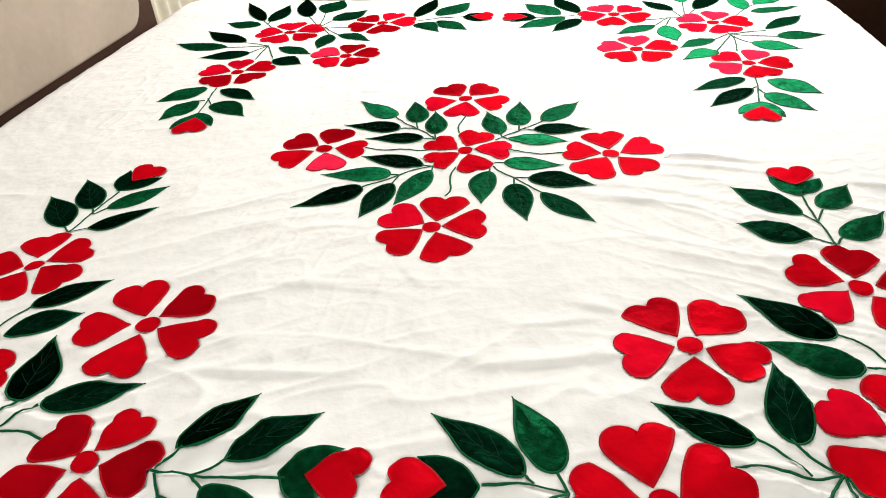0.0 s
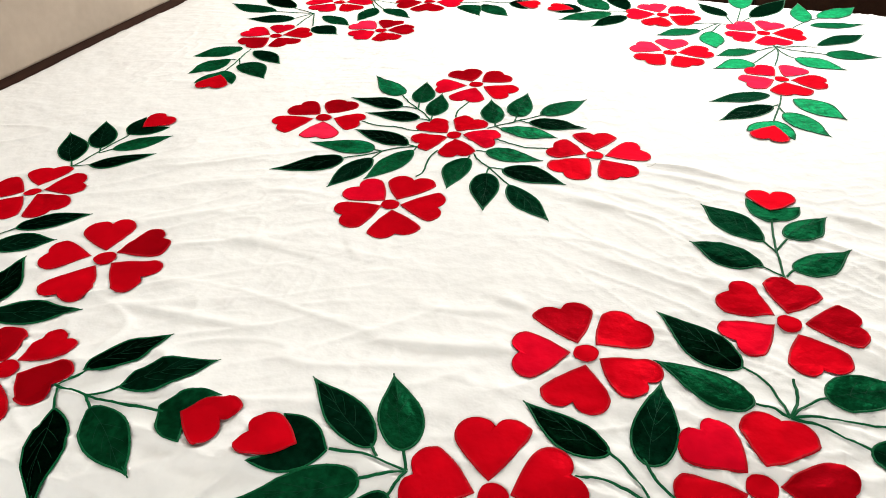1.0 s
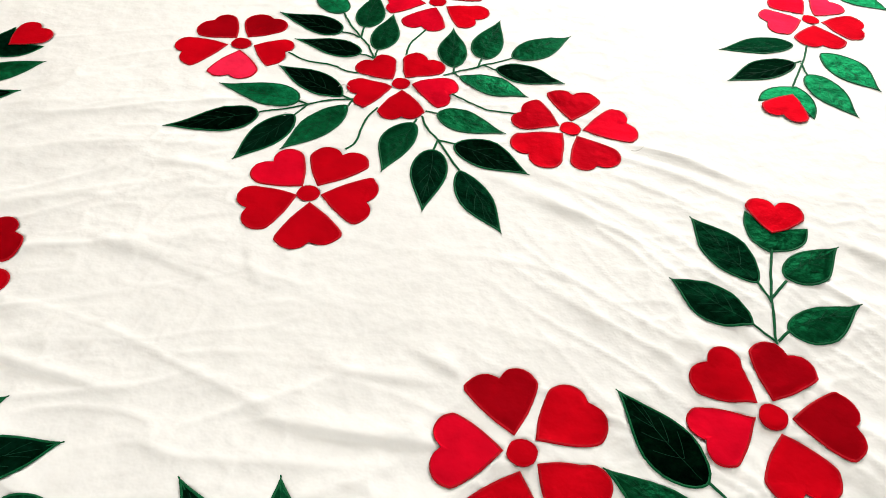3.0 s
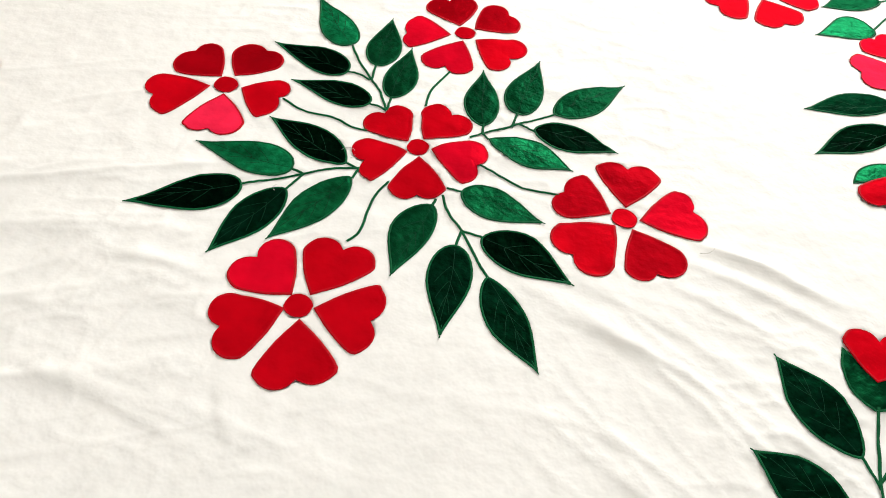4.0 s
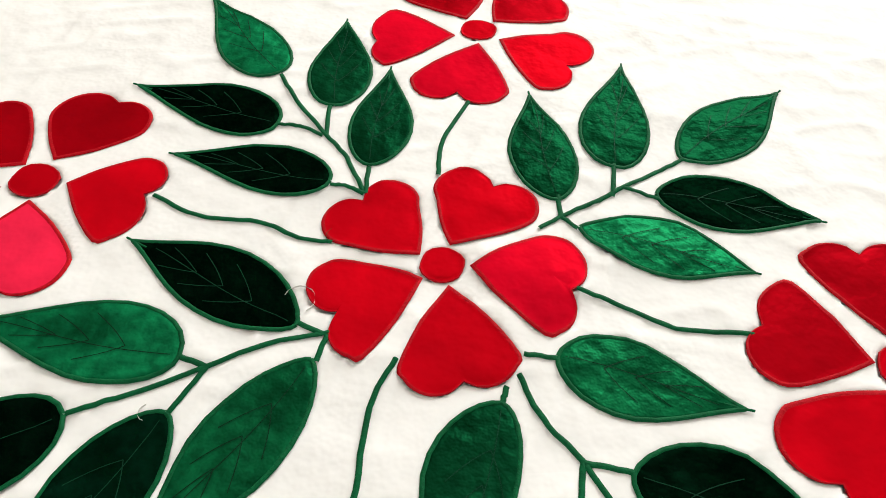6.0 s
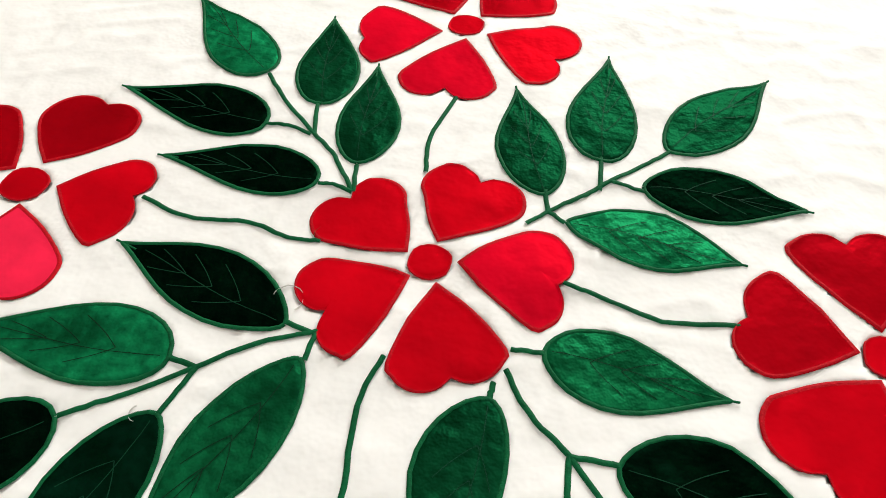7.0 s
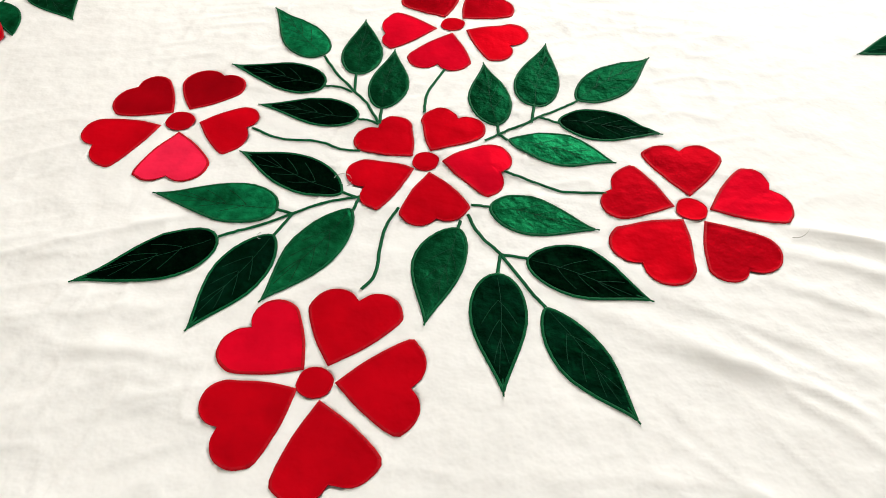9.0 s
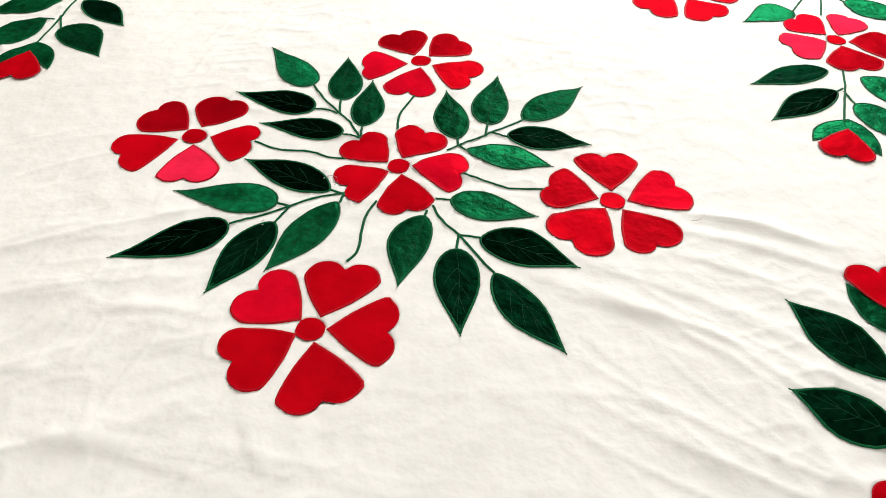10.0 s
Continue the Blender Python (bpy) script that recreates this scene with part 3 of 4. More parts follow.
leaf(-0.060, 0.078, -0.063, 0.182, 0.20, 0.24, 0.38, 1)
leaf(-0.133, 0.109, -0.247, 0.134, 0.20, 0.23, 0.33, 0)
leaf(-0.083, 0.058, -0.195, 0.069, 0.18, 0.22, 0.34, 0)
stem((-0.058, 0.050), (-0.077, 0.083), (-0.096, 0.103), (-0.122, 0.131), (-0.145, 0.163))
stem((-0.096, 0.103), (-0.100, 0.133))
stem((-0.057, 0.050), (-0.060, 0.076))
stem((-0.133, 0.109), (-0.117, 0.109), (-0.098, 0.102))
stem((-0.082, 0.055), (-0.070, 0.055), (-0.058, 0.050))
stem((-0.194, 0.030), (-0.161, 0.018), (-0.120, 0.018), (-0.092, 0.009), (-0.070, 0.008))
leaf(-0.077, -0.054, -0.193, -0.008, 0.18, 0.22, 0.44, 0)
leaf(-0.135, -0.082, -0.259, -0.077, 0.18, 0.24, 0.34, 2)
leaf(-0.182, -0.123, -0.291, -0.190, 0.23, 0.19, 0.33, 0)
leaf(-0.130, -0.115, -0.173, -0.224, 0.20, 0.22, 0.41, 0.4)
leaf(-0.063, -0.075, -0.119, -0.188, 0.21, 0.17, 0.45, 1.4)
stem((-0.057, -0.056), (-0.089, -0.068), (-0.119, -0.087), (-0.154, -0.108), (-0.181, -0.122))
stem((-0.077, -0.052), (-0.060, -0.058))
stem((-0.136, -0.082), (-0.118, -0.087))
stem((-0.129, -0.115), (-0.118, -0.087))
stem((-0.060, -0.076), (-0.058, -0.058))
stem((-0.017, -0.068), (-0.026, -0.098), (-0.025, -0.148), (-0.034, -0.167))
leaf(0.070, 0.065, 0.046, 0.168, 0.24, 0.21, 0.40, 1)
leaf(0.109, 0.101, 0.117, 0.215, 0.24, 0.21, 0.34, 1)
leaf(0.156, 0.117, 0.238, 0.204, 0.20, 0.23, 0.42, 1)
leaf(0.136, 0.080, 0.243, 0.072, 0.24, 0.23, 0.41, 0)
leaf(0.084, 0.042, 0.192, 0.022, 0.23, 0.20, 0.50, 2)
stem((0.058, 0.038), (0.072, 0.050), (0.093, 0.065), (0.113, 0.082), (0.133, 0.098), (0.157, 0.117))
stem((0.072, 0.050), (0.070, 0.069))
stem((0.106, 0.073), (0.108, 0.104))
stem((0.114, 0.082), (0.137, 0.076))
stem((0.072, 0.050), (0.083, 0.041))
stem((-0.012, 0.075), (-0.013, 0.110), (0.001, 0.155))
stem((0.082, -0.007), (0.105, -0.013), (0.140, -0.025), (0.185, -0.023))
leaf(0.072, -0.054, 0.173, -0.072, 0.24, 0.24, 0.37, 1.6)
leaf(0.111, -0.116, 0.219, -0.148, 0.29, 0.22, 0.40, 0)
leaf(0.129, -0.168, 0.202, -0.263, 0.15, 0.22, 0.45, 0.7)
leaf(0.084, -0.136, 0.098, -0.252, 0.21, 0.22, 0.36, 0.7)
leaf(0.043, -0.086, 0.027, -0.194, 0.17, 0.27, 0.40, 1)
stem((0.051, -0.068), (0.065, -0.093), (0.086, -0.113), (0.113, -0.149), (0.129, -0.167))
stem((0.053, -0.055), (0.072, -0.055))
stem((0.086, -0.113), (0.112, -0.115))
stem((0.086, -0.113), (0.085, -0.135))
stem((0.045, -0.076), (0.043, -0.086))

# near right
flower(0.273, -0.544,
       (54, 0.019, 49, 0.073, (0.032, 0.043, 0.071, 0.028), (0.039, 0.048, 0.073, 0.029), 1),
       (122, 0.019, 113, 0.066, (0.040, 0.058, 0.073, 0.021), (0.038, 0.049, 0.075, 0.021), 0),
       (186, 0.018, 191, 0.062, (0.039, 0.047, 0.070, 0.028), (0.037, 0.046, 0.070, 0.020), 2),
       (273, 0.018, 259, 0.060, (0.037, 0.040, 0.066, 0.032), (0.039, 0.050, 0.072, 0.025), 1),
       (333, 0.018, 333, 0.062, (0.029, 0.033, 0.062, 0.036), (0.035, 0.042, 0.066, 0.026), 1))
flower(0.521, -0.441,
       (87, 0.018, 72, 0.065, (0.037, 0.043, 0.069, 0.027), (0.035, 0.049, 0.071, 0.025), 0),
       (141, 0.019, 145, 0.064, (0.037, 0.045, 0.065, 0.031), (0.024, 0.034, 0.062, 0.030), 1),
       (196, 0.018, 217, 0.064, (0.034, 0.049, 0.071, 0.020), (0.031, 0.042, 0.070, 0.025), 2),
       (297, 0.018, 286, 0.062, (0.040, 0.036, 0.065, 0.034), (0.036, 0.046, 0.068, 0.027), 1),
       (6, 0.019, 6, 0.065, (0.037, 0.048, 0.072, 0.024), (0.040, 0.049, 0.068, 0.026), 0))
flower(0.193, -0.758,
       (114, 0.017, 92, 0.066, (0.035, 0.035, 0.074, 0.030), (0.039, 0.063, 0.079, 0.026), 1),
       (180, 0.018, 174, 0.065, (0.041, 0.051, 0.070, 0.029), (0.040, 0.047, 0.072, 0.014), 1),
       (250, 0.015, 242, 0.069, (0.038, 0.045, 0.070, 0.034), (0.035, 0.052, 0.074, 0.027), 1),
       (330, 0.020, 313, 0.069, (0.042, 0.061, 0.079, 0.017), (0.040, 0.050, 0.080, 0.030), 0),
       (17, 0.017, 29, 0.065, (0.039, 0.046, 0.074, 0.025), (0.041, 0.050, 0.073, 0.024), 1))
flower(0.452, -0.694,
       (74, 0.022, 69, 0.070, (0.034, 0.038, 0.068, 0.029), (0.041, 0.050, 0.071, 0.035), 1),
       (128, 0.018, 138, 0.060, (0.039, 0.046, 0.062, 0.034), (0.034, 0.041, 0.064, 0.026), 2),
       (216, 0.017, 205, 0.065, (0.039, 0.052, 0.069, 0.020), (0.037, 0.046, 0.066, 0.028), 1),
       (306, 0.022, 276, 0.074, (0.038, 0.038, 0.072, 0.023), (0.044, 0.056, 0.080, 0.028), 0),
       (13, 0.018, 357, 0.065, (0.034, 0.039, 0.070, 0.028), (0.037, 0.057, 0.071, 0.017), 0))
leaf(0.303, -0.686, 0.211, -0.633, 0.25, 0.18, 0.42, 0)
leaf(0.343, -0.693, 0.359, -0.578, 0.21, 0.21, 0.36, 0.3)
leaf(0.341, -0.765, 0.287, -0.849, 0.22, 0.24, 0.36, 0.7)
leaf(0.453, -0.530, 0.362, -0.452, 0.27, 0.22, 0.40, 0)
leaf(0.458, -0.589, 0.356, -0.541, 0.24, 0.24, 0.35, 0.8)
leaf(0.538, -0.566, 0.642, -0.523, 0.26, 0.22, 0.39, 0.8)
leaf(0.611, -0.592, 0.722, -0.593, 0.3, 0.2, 0.39, 0)
leaf(0.567, -0.630, 0.678, -0.679, 0.29, 0.21, 0.36, 0.6)
leaf(0.059, -0.771, -0.056, -0.816, 0.19, 0.20, 0.35, 0.8)
leaf(0.091, -0.779, 0.029, -0.863, 0.23, 0.17, 0.36, 0.5)
leaf(0.094, -0.726, 0.056, -0.626, 0.22, 0.25, 0.37, 1)
leaf(0.060, -0.732, -0.033, -0.650, 0.17, 0.19, 0.38, 0.7)
leaf(0.539, -0.757, 0.617, -0.747, 0.24, 0.15, 0.44, 0.2)
bud((0.016, -0.744), (-0.047, -0.706), (-0.057, -0.778), 0.6, (-0.016, -0.744), 178, 0.055, (0.030, 0.042, 0.060, 0.025), (0.033, 0.031, 0.052, 0.031))
stem((0.103, -0.749), (0.061, -0.743), (0.018, -0.742))
stem((0.103, -0.749), (0.079, -0.761), (0.056, -0.770))
stem((0.103, -0.749), (0.097, -0.765), (0.091, -0.779))
stem((0.103, -0.749), (0.094, -0.726))
stem((0.070, -0.742), (0.059, -0.728))
stem((0.270, -0.721), (0.303, -0.720), (0.340, -0.733), (0.374, -0.728))
stem((0.301, -0.682), (0.321, -0.700), (0.343, -0.730))
stem((0.338, -0.686), (0.350, -0.707), (0.373, -0.727))
stem((0.374, -0.728), (0.357, -0.746), (0.341, -0.765))
stem((0.374, -0.728), (0.374, -0.764), (0.375, -0.801))
stem((0.377, -0.732), (0.387, -0.761), (0.410, -0.791))
stem((0.494, -0.601), (0.485, -0.567), (0.474, -0.545), (0.455, -0.528))
stem((0.494, -0.601), (0.479, -0.591), (0.460, -0.587))
stem((0.494, -0.601), (0.506, -0.574), (0.508, -0.540))
stem((0.494, -0.601), (0.518, -0.578), (0.538, -0.566))
stem((0.494, -0.601), (0.551, -0.594), (0.586, -0.591), (0.611, -0.592))
stem((0.494, -0.601), (0.533, -0.613), (0.567, -0.630))
stem((0.503, -0.735), (0.522, -0.760))
stem((0.532, -0.349), (0.532, -0.269), (0.538, -0.203))
leaf(0.517, -0.261, 0.440, -0.173, 0.25, 0.25, 0.47, 0.4)
leaf(0.507, -0.326, 0.415, -0.285, 0.28, 0.28, 0.47, 0.6)
leaf(0.552, -0.244, 0.621, -0.176, 0.2, 0.31, 0.37, 1.2)
leaf(0.548, -0.326, 0.631, -0.270, 0.18, 0.3, 0.38, 1.2)
stem((0.532, -0.289), (0.517, -0.261))
stem((0.532, -0.345), (0.507, -0.326))
stem((0.532, -0.282), (0.552, -0.250))
stem((0.534, -0.344), (0.548, -0.326))
bud((0.535, -0.208), (0.509, -0.141), (0.588, -0.152), 1.2, (0.540, -0.175), 81, 0.053, (0.036, 0.036, 0.059, 0.026), (0.036, 0.039, 0.068, 0.023))

# near left
flower(-0.426, -0.480,
       (54, 0.017, 47, 0.068, (0.028, 0.047, 0.074, 0.008), (0.042, 0.046, 0.072, 0.029), 0),
       (120, 0.020, 114, 0.064, (0.040, 0.046, 0.073, 0.028), (0.034, 0.047, 0.070, 0.027), 1),
       (180, 0.022, 186, 0.068, (0.036, 0.044, 0.067, 0.029), (0.031, 0.051, 0.072, 0.016), 1),
       (257, 0.018, 260, 0.071, (0.030, 0.034, 0.077, 0.019), (0.043, 0.060, 0.078, 0.028), 1),
       (332, 0.017, 340, 0.066, (0.031, 0.043, 0.072, 0.035), (0.034, 0.044, 0.079, 0.027), 1))
flower(-0.661, -0.338,
       (106, 0.022, 102, 0.058, (0.037, 0.037, 0.063, 0.023), (0.037, 0.053, 0.066, 0.027), 1),
       (180, 0.017, 180, 0.060, (0.041, 0.041, 0.066, 0.023), (0.041, 0.041, 0.066, 0.023), 1),
       (256, 0.017, 256, 0.057, (0.035, 0.039, 0.063, 0.020), (0.035, 0.039, 0.063, 0.020), 1),
       (335, 0.017, 325, 0.062, (0.025, 0.027, 0.056, 0.035), (0.040, 0.047, 0.062, 0.032), 1),
       (45, 0.017, 33, 0.062, (0.039, 0.047, 0.067, 0.023), (0.037, 0.042, 0.066, 0.025), 1))
flower(-0.407, -0.704,
       (69, 0.014, 58, 0.058, (0.024, 0.037, 0.062, 0.018), (0.036, 0.042, 0.062, 0.027), 1),
       (135, 0.014, 142, 0.055, (0.040, 0.042, 0.056, 0.030), (0.030, 0.029, 0.055, 0.029), 0),
       (210, 0.018, 210, 0.064, (0.037, 0.044, 0.070, 0.021), (0.037, 0.044, 0.070, 0.021), 0),
       (280, 0.018, 280, 0.064, (0.037, 0.044, 0.070, 0.021), (0.037, 0.044, 0.070, 0.021), 1),
       (347, 0.017, 349, 0.060, (0.027, 0.029, 0.065, 0.027), (0.027, 0.027, 0.061, 0.025), 0))
flower(-0.660, -0.583,
       (86, 0.019, 86, 0.065, (0.040, 0.045, 0.072, 0.022), (0.040, 0.045, 0.072, 0.022), 1),
       (158, 0.019, 158, 0.065, (0.040, 0.045, 0.072, 0.022), (0.040, 0.045, 0.072, 0.022), 1),
       (230, 0.019, 230, 0.065, (0.039, 0.045, 0.072, 0.022), (0.039, 0.045, 0.072, 0.022), 0),
       (301, 0.019, 301, 0.065, (0.040, 0.045, 0.072, 0.022), (0.040, 0.045, 0.072, 0.022), 1),
       (14, 0.019, 14, 0.065, (0.041, 0.045, 0.072, 0.023), (0.041, 0.045, 0.072, 0.023), 1))
leaf(-0.671, -0.224, -0.745, -0.125, 0.2, 0.24, 0.44, 0.6)
leaf(-0.649, -0.167, -0.705, -0.066, 0.23, 0.23, 0.39, 0.6)
leaf(-0.622, -0.168, -0.538, -0.104, 0.2, 0.24, 0.45, 1.4)
leaf(-0.624, -0.235, -0.529, -0.178, 0.18, 0.27, 0.39, 0)
bud((-0.628, -0.110), (-0.638, -0.030), (-0.561, -0.069), 0.5, (-0.614, -0.080), 71, 0.059, (0.033, 0.042, 0.064, 0.026), (0.039, 0.032, 0.060, 0.029))
stem((-0.654, -0.245), (-0.643, -0.180), (-0.624, -0.114))
stem((-0.654, -0.245), (-0.624, -0.235))
stem((-0.640, -0.186), (-0.622, -0.168))
stem((-0.655, -0.245), (-0.671, -0.224))
stem((-0.640, -0.186), (-0.649, -0.167))
leaf(-0.609, -0.440, -0.520, -0.381, 0.26, 0.2, 0.43, 0)
leaf(-0.615, -0.499, -0.528, -0.457, 0.32, 0.2, 0.47, 0.6)
leaf(-0.528, -0.618, -0.540, -0.506, 0.26, 0.27, 0.39, 0)
leaf(-0.497, -0.624, -0.389, -0.590, 0.23, 0.20, 0.41, 0.4)
stem((-0.609, -0.440), (-0.634, -0.479), (-0.629, -0.546))
stem((-0.528, -0.618), (-0.541, -0.638), (-0.550, -0.659))
stem((-0.500, -0.624), (-0.532, -0.655), (-0.548, -0.663))
stem((-0.535, -0.660), (-0.502, -0.660), (-0.472, -0.671))
leaf(-0.311, -0.689, -0.239, -0.615, 0.21, 0.23, 0.50, 0)
leaf(-0.253, -0.704, -0.160, -0.644, 0.22, 0.22, 0.47, 0.4)
bud((-0.191, -0.722), (-0.124, -0.700), (-0.140, -0.768), 0.8, (-0.163, -0.726), 354, 0.053, (0.025, 0.038, 0.060, 0.031), (0.040, 0.044, 0.058, 0.027))
leaf(-0.267, -0.740, -0.174, -0.812, 0.23, 0.2, 0.4, 0.8)
leaf(-0.312, -0.745, -0.265, -0.853, 0.25, 0.14, 0.48, 0)
stem((-0.328, -0.718), (-0.277, -0.725), (-0.235, -0.726), (-0.183, -0.727))
stem((-0.267, -0.740), (-0.283, -0.725))
stem((-0.312, -0.745), (-0.323, -0.721))
stem((-0.324, -0.717), (-0.313, -0.701), (-0.304, -0.687))
stem((-0.285, -0.725), (-0.262, -0.713), (-0.248, -0.698))

# far left
flower(-0.311, 0.561,
       (82, 0.018, 82, 0.065, (0.035, 0.044, 0.071, 0.019), (0.035, 0.044, 0.071, 0.019), 0),
       (150, 0.018, 150, 0.072, (0.042, 0.049, 0.079, 0.023), (0.042, 0.049, 0.079, 0.023), 3),
       (224, 0.018, 224, 0.062, (0.042, 0.042, 0.068, 0.023), (0.042, 0.042, 0.068, 0.023), 2),
       (300, 0.018, 300, 0.060, (0.039, 0.041, 0.066, 0.022), (0.039, 0.041, 0.066, 0.022), 1),
       (13, 0.018, 13, 0.064, (0.039, 0.043, 0.070, 0.021), (0.039, 0.043, 0.070, 0.021), 0))
flower(-0.574, 0.478,
       (98, 0.019, 98, 0.062, (0.032, 0.042, 0.068, 0.018), (0.032, 0.042, 0.068, 0.018), 2),
       (164, 0.019, 164, 0.072, (0.039, 0.049, 0.079, 0.022), (0.039, 0.049, 0.079, 0.022), 2),
       (236, 0.019, 236, 0.070, (0.048, 0.048, 0.077, 0.026), (0.048, 0.048, 0.077, 0.026), 0),
       (314, 0.019, 314, 0.062, (0.043, 0.042, 0.068, 0.023), (0.043, 0.042, 0.068, 0.023), 0),
       (30, 0.019, 30, 0.067, (0.042, 0.046, 0.074, 0.023), (0.042, 0.046, 0.074, 0.023), 1))
flower(-0.508, 0.793,
       (97, 0.020, 97, 0.071, (0.044, 0.048, 0.078, 0.024), (0.044, 0.048, 0.078, 0.024), 2),
       (171, 0.020, 171, 0.071, (0.048, 0.048, 0.078, 0.026), (0.048, 0.048, 0.078, 0.026), 2),
       (246, 0.020, 246, 0.071, (0.047, 0.048, 0.078, 0.026), (0.047, 0.048, 0.078, 0.026), 2),
       (316, 0.020, 316, 0.071, (0.036, 0.048, 0.078, 0.020), (0.036, 0.048, 0.078, 0.020), 1),
       (24, 0.020, 24, 0.071, (0.046, 0.048, 0.078, 0.025), (0.046, 0.048, 0.078, 0.025), 2))
flower(-0.244, 0.840,
       (68, 0.020, 68, 0.071, (0.034, 0.048, 0.078, 0.019), (0.034, 0.048, 0.078, 0.019), 2),
       (130, 0.020, 130, 0.071, (0.034, 0.048, 0.078, 0.019), (0.034, 0.048, 0.078, 0.019), 0),
       (200, 0.020, 200, 0.071, (0.049, 0.048, 0.078, 0.027), (0.049, 0.048, 0.078, 0.027), 0),
       (278, 0.020, 278, 0.071, (0.049, 0.048, 0.078, 0.027), (0.049, 0.048, 0.078, 0.027), 0),
       (357, 0.020, 357, 0.071, (0.049, 0.048, 0.078, 0.027), (0.049, 0.048, 0.078, 0.027), 2))
leaf(-0.620, 0.377, -0.713, 0.306, 0.29, 0.3, 0.45, 1.5)
leaf(-0.615, 0.298, -0.670, 0.201, 0.27, 0.3, 0.47, 1.5)
leaf(-0.580, 0.361, -0.482, 0.289, 0.23, 0.18, 0.46, 0.3)
leaf(-0.576, 0.271, -0.482, 0.200, 0.36, 0.18, 0.37, 0.8)
bud((-0.591, 0.226), (-0.540, 0.158), (-0.628, 0.149), 1.4, (-0.589, 0.201), 275, 0.065, (0.035, 0.047, 0.075, 0.020), (0.035, 0.047, 0.075, 0.020))
stem((-0.596, 0.377), (-0.592, 0.279), (-0.591, 0.226))
stem((-0.597, 0.296), (-0.615, 0.298))
stem((-0.595, 0.309), (-0.574, 0.267))
leaf(-0.661, 0.678, -0.820, 0.732, 0.24, 0.16, 0.43, 0.8)
leaf(-0.620, 0.719, -0.763, 0.842, 0.19, 0.18, 0.45, 0)
leaf(-0.581, 0.619, -0.710, 0.599, 0.28, 0.22, 0.4, 0.3)
leaf(-0.506, 0.652, -0.411, 0.591, 0.24, 0.22, 0.48, 1)
leaf(-0.501, 0.553, -0.419, 0.514, 0.47, 0.26, 0.42, 0.5)
stem((-0.542, 0.673), (-0.660, 0.673))
stem((-0.542, 0.673), (-0.618, 0.714))
stem((-0.542, 0.673), (-0.581, 0.619))
stem((-0.542, 0.673), (-0.551, 0.565))
stem((-0.542, 0.673), (-0.503, 0.562))
leaf(-0.620, 0.889, -0.730, 0.926, 0.32, 0.28, 0.46, 1)
leaf(-0.621, 0.935, -0.721, 1.138, 0.1, 0.11, 0.42, 0.2)
leaf(-0.596, 0.919, -0.573, 1.095, 0.14, 0.21, 0.4, 0.5)
stem((-0.576, 0.853), (-0.621, 0.935))
stem((-0.599, 0.891), (-0.596, 0.919))
leaf(-0.483, 0.952, -0.533, 1.176, 0.15, 0.12, 0.38, 0)
leaf(-0.436, 0.980, -0.398, 1.115, 0.41, 0.24, 0.53, 1)
leaf(-0.399, 0.901, -0.307, 0.986, 0.34, 0.36, 0.45, 1)
leaf(-0.387, 0.756, -0.399, 0.634, 0.26, 0.18, 0.45, 1)
leaf(-0.357, 0.751, -0.263, 0.674, 0.26, 0.16, 0.39, 1)
stem((-0.430, 0.832), (-0.483, 0.952))
stem((-0.430, 0.832), (-0.436, 0.980))
stem((-0.430, 0.832), (-0.399, 0.901))
stem((-0.421, 0.831), (-0.387, 0.756))
stem((-0.413, 0.829), (-0.382, 0.781), (-0.357, 0.751))
stem((-0.430, 0.832), (-0.378, 0.824), (-0.325, 0.809))
leaf(-0.149, 0.875, -0.090, 1.074, 0.11, 0.17, 0.43, 0.2)
leaf(-0.086, 0.880, 0.013, 1.001, 0.25, 0.29, 0.47, 1.1)
leaf(-0.148, 0.796, -0.075, 0.723, 0.53, 0.1, 0.3, 1.1)
leaf(-0.080, 0.823, 0.002, 0.735, 0.24, 0.28, 0.44, 1.1)
stem((-0.154, 0.835), (-0.081, 0.851), (-0.007, 0.850))
bud((-0.010, 0.851), (0.060, 0.882), (0.050, 0.803), 0.2, (0.013, 0.848), 353, 0.059, (0.032, 0.043, 0.067, 0.018), (0.032, 0.043, 0.067, 0.018))
bud((0.203, 0.818), (0.127, 0.789), (0.142, 0.872), 0.1, (0.179, 0.822), 170, 0.062, (0.034, 0.045, 0.072, 0.019), (0.034, 0.045, 0.072, 0.019))
stem((0.331, 0.822), (0.282, 0.815), (0.203, 0.818))
leaf(0.272, 0.833, 0.180, 0.956, 0.27, 0.24, 0.49, 1.1)
leaf(0.326, 0.840, 0.272, 1.015, 0.18, 0.15, 0.45, 0)
leaf(0.281, 0.804, 0.146, 0.722, 0.23, 0.24, 0.46, 1.1)
leaf(0.320, 0.781, 0.234, 0.682, 0.19, 0.23, 0.38, 0)

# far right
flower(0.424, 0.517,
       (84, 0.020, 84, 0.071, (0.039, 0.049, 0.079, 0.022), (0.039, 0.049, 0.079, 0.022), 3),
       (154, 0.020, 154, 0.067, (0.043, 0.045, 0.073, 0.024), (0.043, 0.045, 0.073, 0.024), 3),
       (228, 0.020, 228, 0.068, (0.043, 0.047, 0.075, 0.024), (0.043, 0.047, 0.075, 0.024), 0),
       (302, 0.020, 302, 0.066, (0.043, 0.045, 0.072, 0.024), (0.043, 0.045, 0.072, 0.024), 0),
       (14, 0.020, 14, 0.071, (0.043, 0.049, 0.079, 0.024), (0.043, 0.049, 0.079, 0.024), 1))
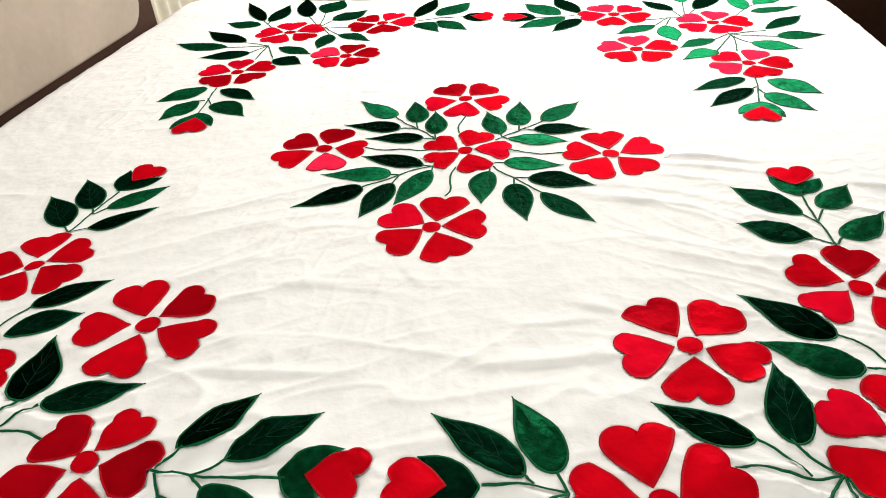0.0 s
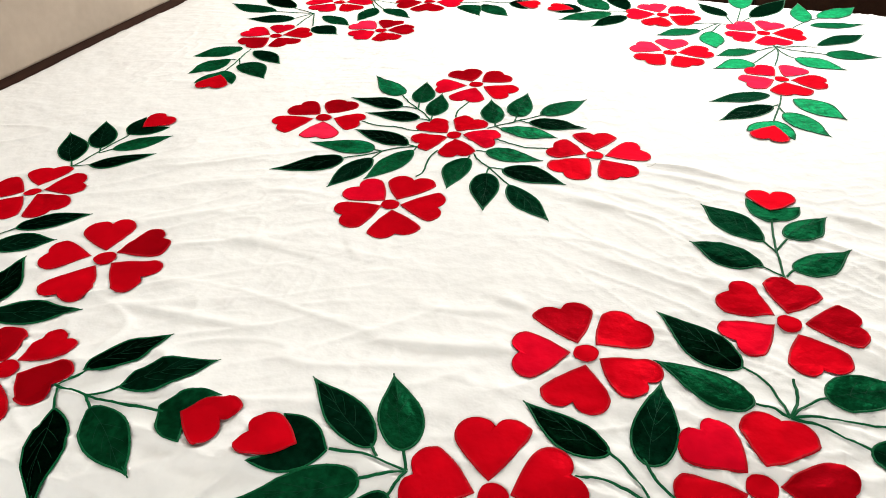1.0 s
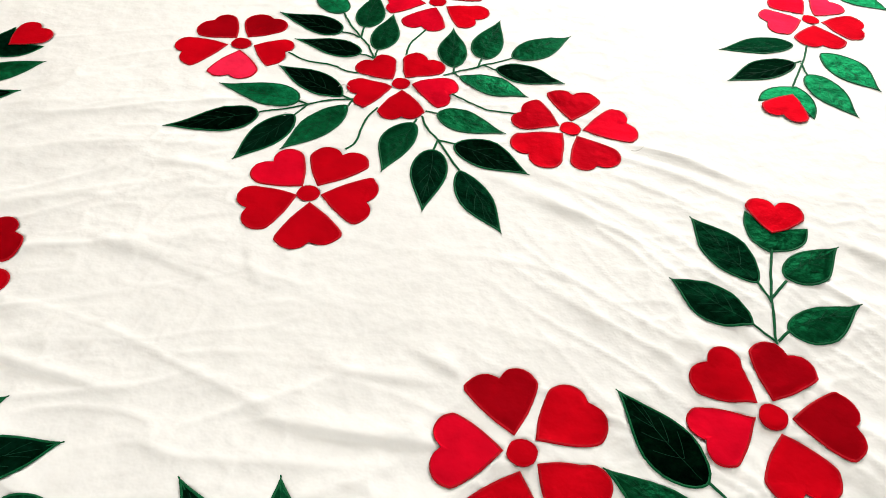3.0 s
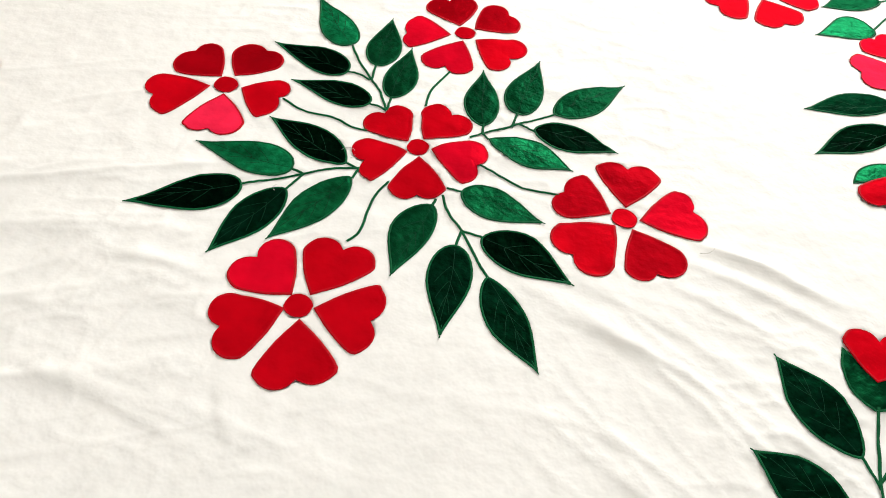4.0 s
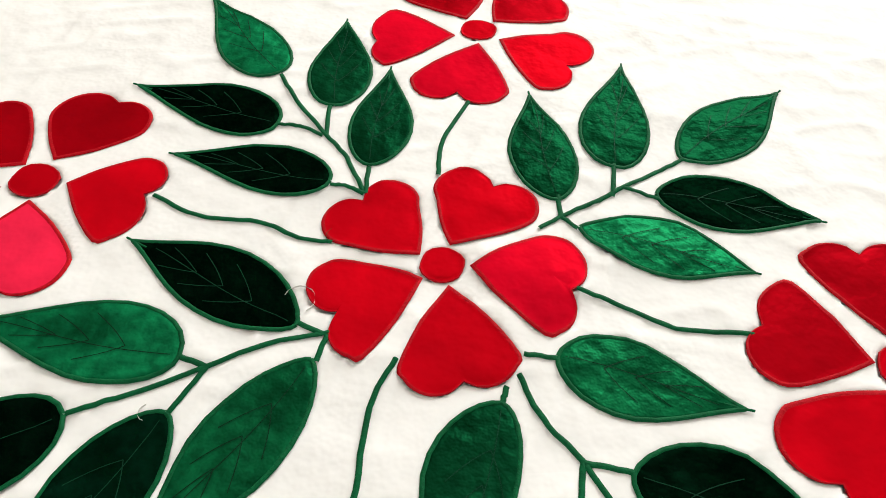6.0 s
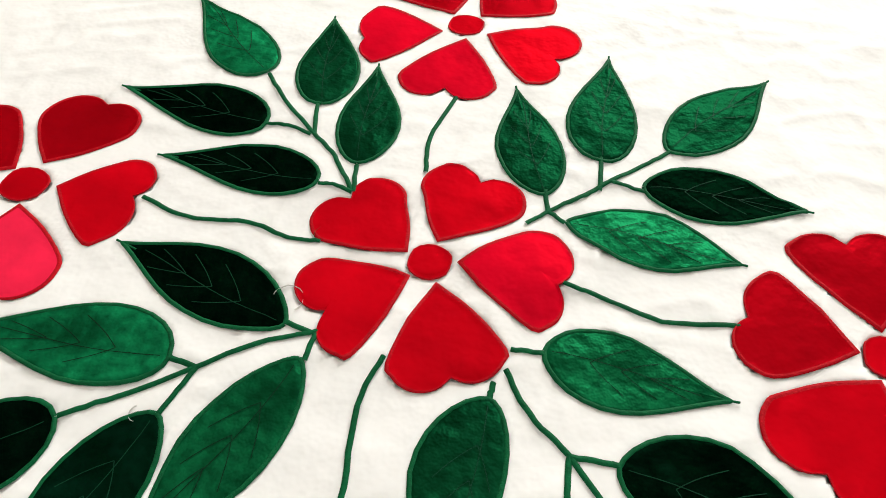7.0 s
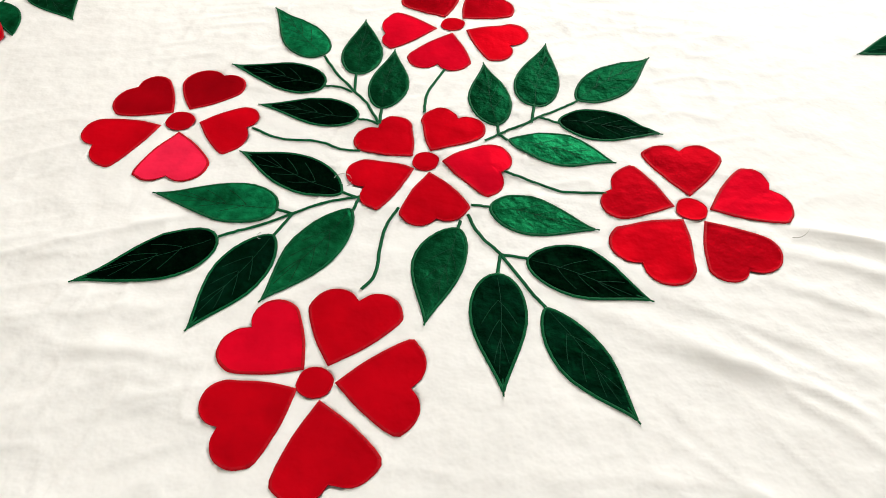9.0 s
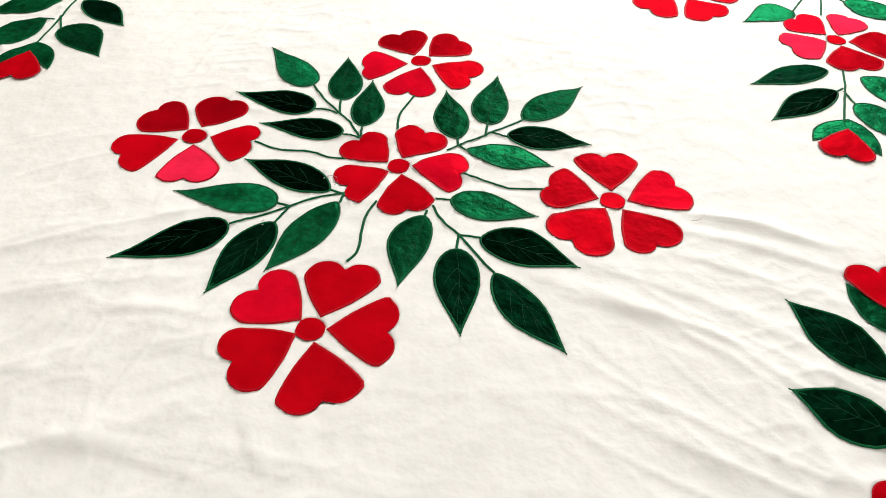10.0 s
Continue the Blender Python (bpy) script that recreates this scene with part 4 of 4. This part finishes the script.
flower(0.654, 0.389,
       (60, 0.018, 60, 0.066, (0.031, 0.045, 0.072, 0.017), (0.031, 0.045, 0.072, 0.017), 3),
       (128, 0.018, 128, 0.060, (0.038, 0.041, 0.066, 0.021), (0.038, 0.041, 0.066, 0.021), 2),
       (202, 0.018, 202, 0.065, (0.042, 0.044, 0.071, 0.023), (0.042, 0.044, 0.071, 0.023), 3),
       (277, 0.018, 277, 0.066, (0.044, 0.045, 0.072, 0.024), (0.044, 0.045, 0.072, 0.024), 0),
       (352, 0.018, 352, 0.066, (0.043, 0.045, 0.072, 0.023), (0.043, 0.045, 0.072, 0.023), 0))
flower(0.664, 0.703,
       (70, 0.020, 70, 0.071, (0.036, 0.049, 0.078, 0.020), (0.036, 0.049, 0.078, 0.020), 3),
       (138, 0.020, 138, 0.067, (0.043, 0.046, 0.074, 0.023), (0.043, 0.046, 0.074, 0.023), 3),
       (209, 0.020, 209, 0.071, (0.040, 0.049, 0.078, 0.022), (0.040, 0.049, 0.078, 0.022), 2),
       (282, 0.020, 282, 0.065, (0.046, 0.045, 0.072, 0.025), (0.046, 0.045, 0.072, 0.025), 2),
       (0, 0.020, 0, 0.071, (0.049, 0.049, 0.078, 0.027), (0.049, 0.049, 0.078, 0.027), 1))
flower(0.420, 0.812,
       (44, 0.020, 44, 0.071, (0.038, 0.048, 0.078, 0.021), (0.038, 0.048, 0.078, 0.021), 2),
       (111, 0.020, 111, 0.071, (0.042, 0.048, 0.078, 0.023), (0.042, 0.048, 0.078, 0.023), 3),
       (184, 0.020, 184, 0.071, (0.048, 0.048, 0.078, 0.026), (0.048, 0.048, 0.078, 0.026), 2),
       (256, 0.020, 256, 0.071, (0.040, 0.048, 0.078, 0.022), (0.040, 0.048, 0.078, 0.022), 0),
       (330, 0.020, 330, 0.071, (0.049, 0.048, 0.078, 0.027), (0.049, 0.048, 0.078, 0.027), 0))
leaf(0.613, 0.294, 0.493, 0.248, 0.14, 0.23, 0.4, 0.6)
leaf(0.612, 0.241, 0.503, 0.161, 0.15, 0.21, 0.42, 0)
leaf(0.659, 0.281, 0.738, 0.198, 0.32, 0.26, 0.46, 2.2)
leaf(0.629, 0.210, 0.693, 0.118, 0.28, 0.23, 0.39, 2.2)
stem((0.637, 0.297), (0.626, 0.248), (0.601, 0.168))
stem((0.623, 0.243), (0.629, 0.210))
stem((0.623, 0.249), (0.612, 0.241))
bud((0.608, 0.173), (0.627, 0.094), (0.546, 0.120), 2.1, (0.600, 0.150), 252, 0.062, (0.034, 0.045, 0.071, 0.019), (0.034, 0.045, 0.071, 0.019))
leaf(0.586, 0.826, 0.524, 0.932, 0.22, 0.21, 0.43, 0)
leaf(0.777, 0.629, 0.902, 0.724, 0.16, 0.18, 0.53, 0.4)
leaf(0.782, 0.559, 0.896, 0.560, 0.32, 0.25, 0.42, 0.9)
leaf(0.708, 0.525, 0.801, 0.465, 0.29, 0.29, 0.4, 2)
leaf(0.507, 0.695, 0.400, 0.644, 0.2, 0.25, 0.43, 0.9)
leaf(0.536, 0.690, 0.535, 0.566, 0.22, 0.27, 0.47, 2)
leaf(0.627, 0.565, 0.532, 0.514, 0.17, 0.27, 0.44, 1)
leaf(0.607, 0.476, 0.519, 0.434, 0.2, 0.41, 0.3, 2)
stem((0.494, 0.749), (0.554, 0.755), (0.593, 0.759))
stem((0.586, 0.826), (0.597, 0.758))
stem((0.557, 0.755), (0.507, 0.695))
stem((0.564, 0.753), (0.536, 0.690))
stem((0.673, 0.599), (0.718, 0.606), (0.772, 0.616))
stem((0.673, 0.599), (0.723, 0.577), (0.782, 0.559))
stem((0.673, 0.599), (0.688, 0.555), (0.708, 0.525))
stem((0.673, 0.599), (0.627, 0.565))
stem((0.672, 0.585), (0.607, 0.476))
stem((0.673, 0.613), (0.675, 0.557), (0.653, 0.469))
leaf(0.635, 0.905, 0.672, 1.114, 0.19, 0.12, 0.4, 1.8)
leaf(0.651, 0.826, 0.770, 1.012, 0.14, 0.15, 0.45, 0)
leaf(0.781, 0.807, 0.797, 0.979, 0.16, 0.15, 0.4, 2)
leaf(0.825, 0.849, 0.940, 0.961, 0.19, 0.23, 0.44, 1.8)
leaf(0.792, 0.783, 0.924, 0.805, 0.16, 0.18, 0.42, 1.2)
stem((0.605, 0.760), (0.635, 0.905))
stem((0.605, 0.760), (0.651, 0.826))
stem((0.743, 0.757), (0.781, 0.807), (0.825, 0.849))

def cloth():
    """The sheet over the bed, hanging at its sides, tucked a little under each sewn-on piece."""
    step, hang, r = 0.0033, 0.26, 0.055
    s, t = np.meshgrid(np.arange(U0 - 0.13, U1 + hang, step), np.arange(V0 - hang, V1 + hang, step), indexing="ij")
    far = V1 + 0.035 - 0.065 * s + 0.05 * np.maximum(-s - 0.3, 0)
    cu, hu = (U0 - 0.035 + U1) / 2, (U1 - U0 + 0.035) / 2
    cv, hv = (V0 + far) / 2, (far - V0) / 2
    corner = 0.10
    px, py = np.abs(s - cu) - hu + corner, np.abs(t - cv) - hv + corner
    ox, oy = np.maximum(px, 0), np.maximum(py, 0)
    length = np.hypot(ox, oy)
    d = length + np.minimum(np.maximum(px, py), 0) - corner
    gx = np.where(length > 1e-9, ox / np.maximum(length, 1e-9), (px > py)) * np.sign(s - cu)
    gy = np.where(length > 1e-9, oy / np.maximum(length, 1e-9), (px <= py)) * np.sign(t - cv)
    a = np.maximum(d + r, 0)
    turn = np.minimum(a / r, np.pi / 2)
    down = r * (1 - np.cos(turn)) + np.maximum(a - r * np.pi / 2, 0)
    out = r * np.sin(turn) - a
    along = s * np.abs(gy) + t * np.abs(gx)
    wave = np.maximum(a - r, 0) * (0.16 * value_noise(along * 7, 0 * along, 31) + 0.10 * value_noise(along * 17, 0 * along, 32))
    wave = np.where(s < U0 + 0.02, np.minimum(wave, 0), wave)
    u, v = s + gx * (out + wave), t + gy * (out + wave)
    c, n = math.cos(TURN), math.sin(TURN)
    x, y = u * c - v * n, u * n + v * c
    z = TOP + cloth_height(x, y) * np.exp(-down / 0.1) - down
    for ring in INLAYS:
        low, top = ring.min(axis=0), ring.max(axis=0)
        at = np.nonzero((x > low[0]) & (x < top[0]) & (y > low[1]) & (y < top[1]))
        px, py, inside = x[at], y[at], np.zeros(len(at[0]), bool)
        for (ax, ay), (bx, by) in zip(ring, np.roll(ring, -1, 0)):
            if ay != by:
                inside ^= ((ay > py) != (by > py)) & (px < (bx - ax) * (py - ay) / (by - ay) + ax)
        z[at] -= 0.004 * inside
    rows, cols = s.shape
    verts = np.column_stack([x.ravel(), y.ravel(), z.ravel()])
    i, j = np.meshgrid(np.arange(rows - 1), np.arange(cols - 1), indexing="ij")
    k = (i * cols + j).ravel()
    faces = np.column_stack([k, k + cols, k + cols + 1, k + 1])
    me = bpy.data.meshes.new("cloth")
    me.from_pydata(verts.tolist(), [], faces.tolist())
    return part_mesh("cloth", me, COTTON, sheet, "creased white cotton cloth")


cloth()

# ---- loose threads ----
THREAD = material("loose_thread", (0.62, 0.60, 0.56), 0.8, (300, 0.1), (20, 0.1), (500, 0.2, 0.0005), spec=0.1)


def thread(x, y, long, degrees, curl, mat=THREAD):
    """A fine loose end of sewing thread that lies on the cloth."""
    a, p, line = radians(degrees), np.array((x, y)), []
    for k in range(14):
        line.append(p.copy())
        a += curl * (1 + 0.6 * math.sin(k * 1.9))
        p = p + np.array((math.cos(a), math.sin(a))) * (long / 13)
    return cord("thread", line, 0.0004, 0.0014, mat, sheet, "loose end of sewing thread")


thread(-0.088, -0.036, 0.035, 95, -0.3)
thread(-0.068, 0.020, 0.018, 170, 0.2, STITCH)
thread(-0.142, -0.112, 0.012, 200, 0.2)
thread(0.356, -0.060, 0.020, 350, 0.1)
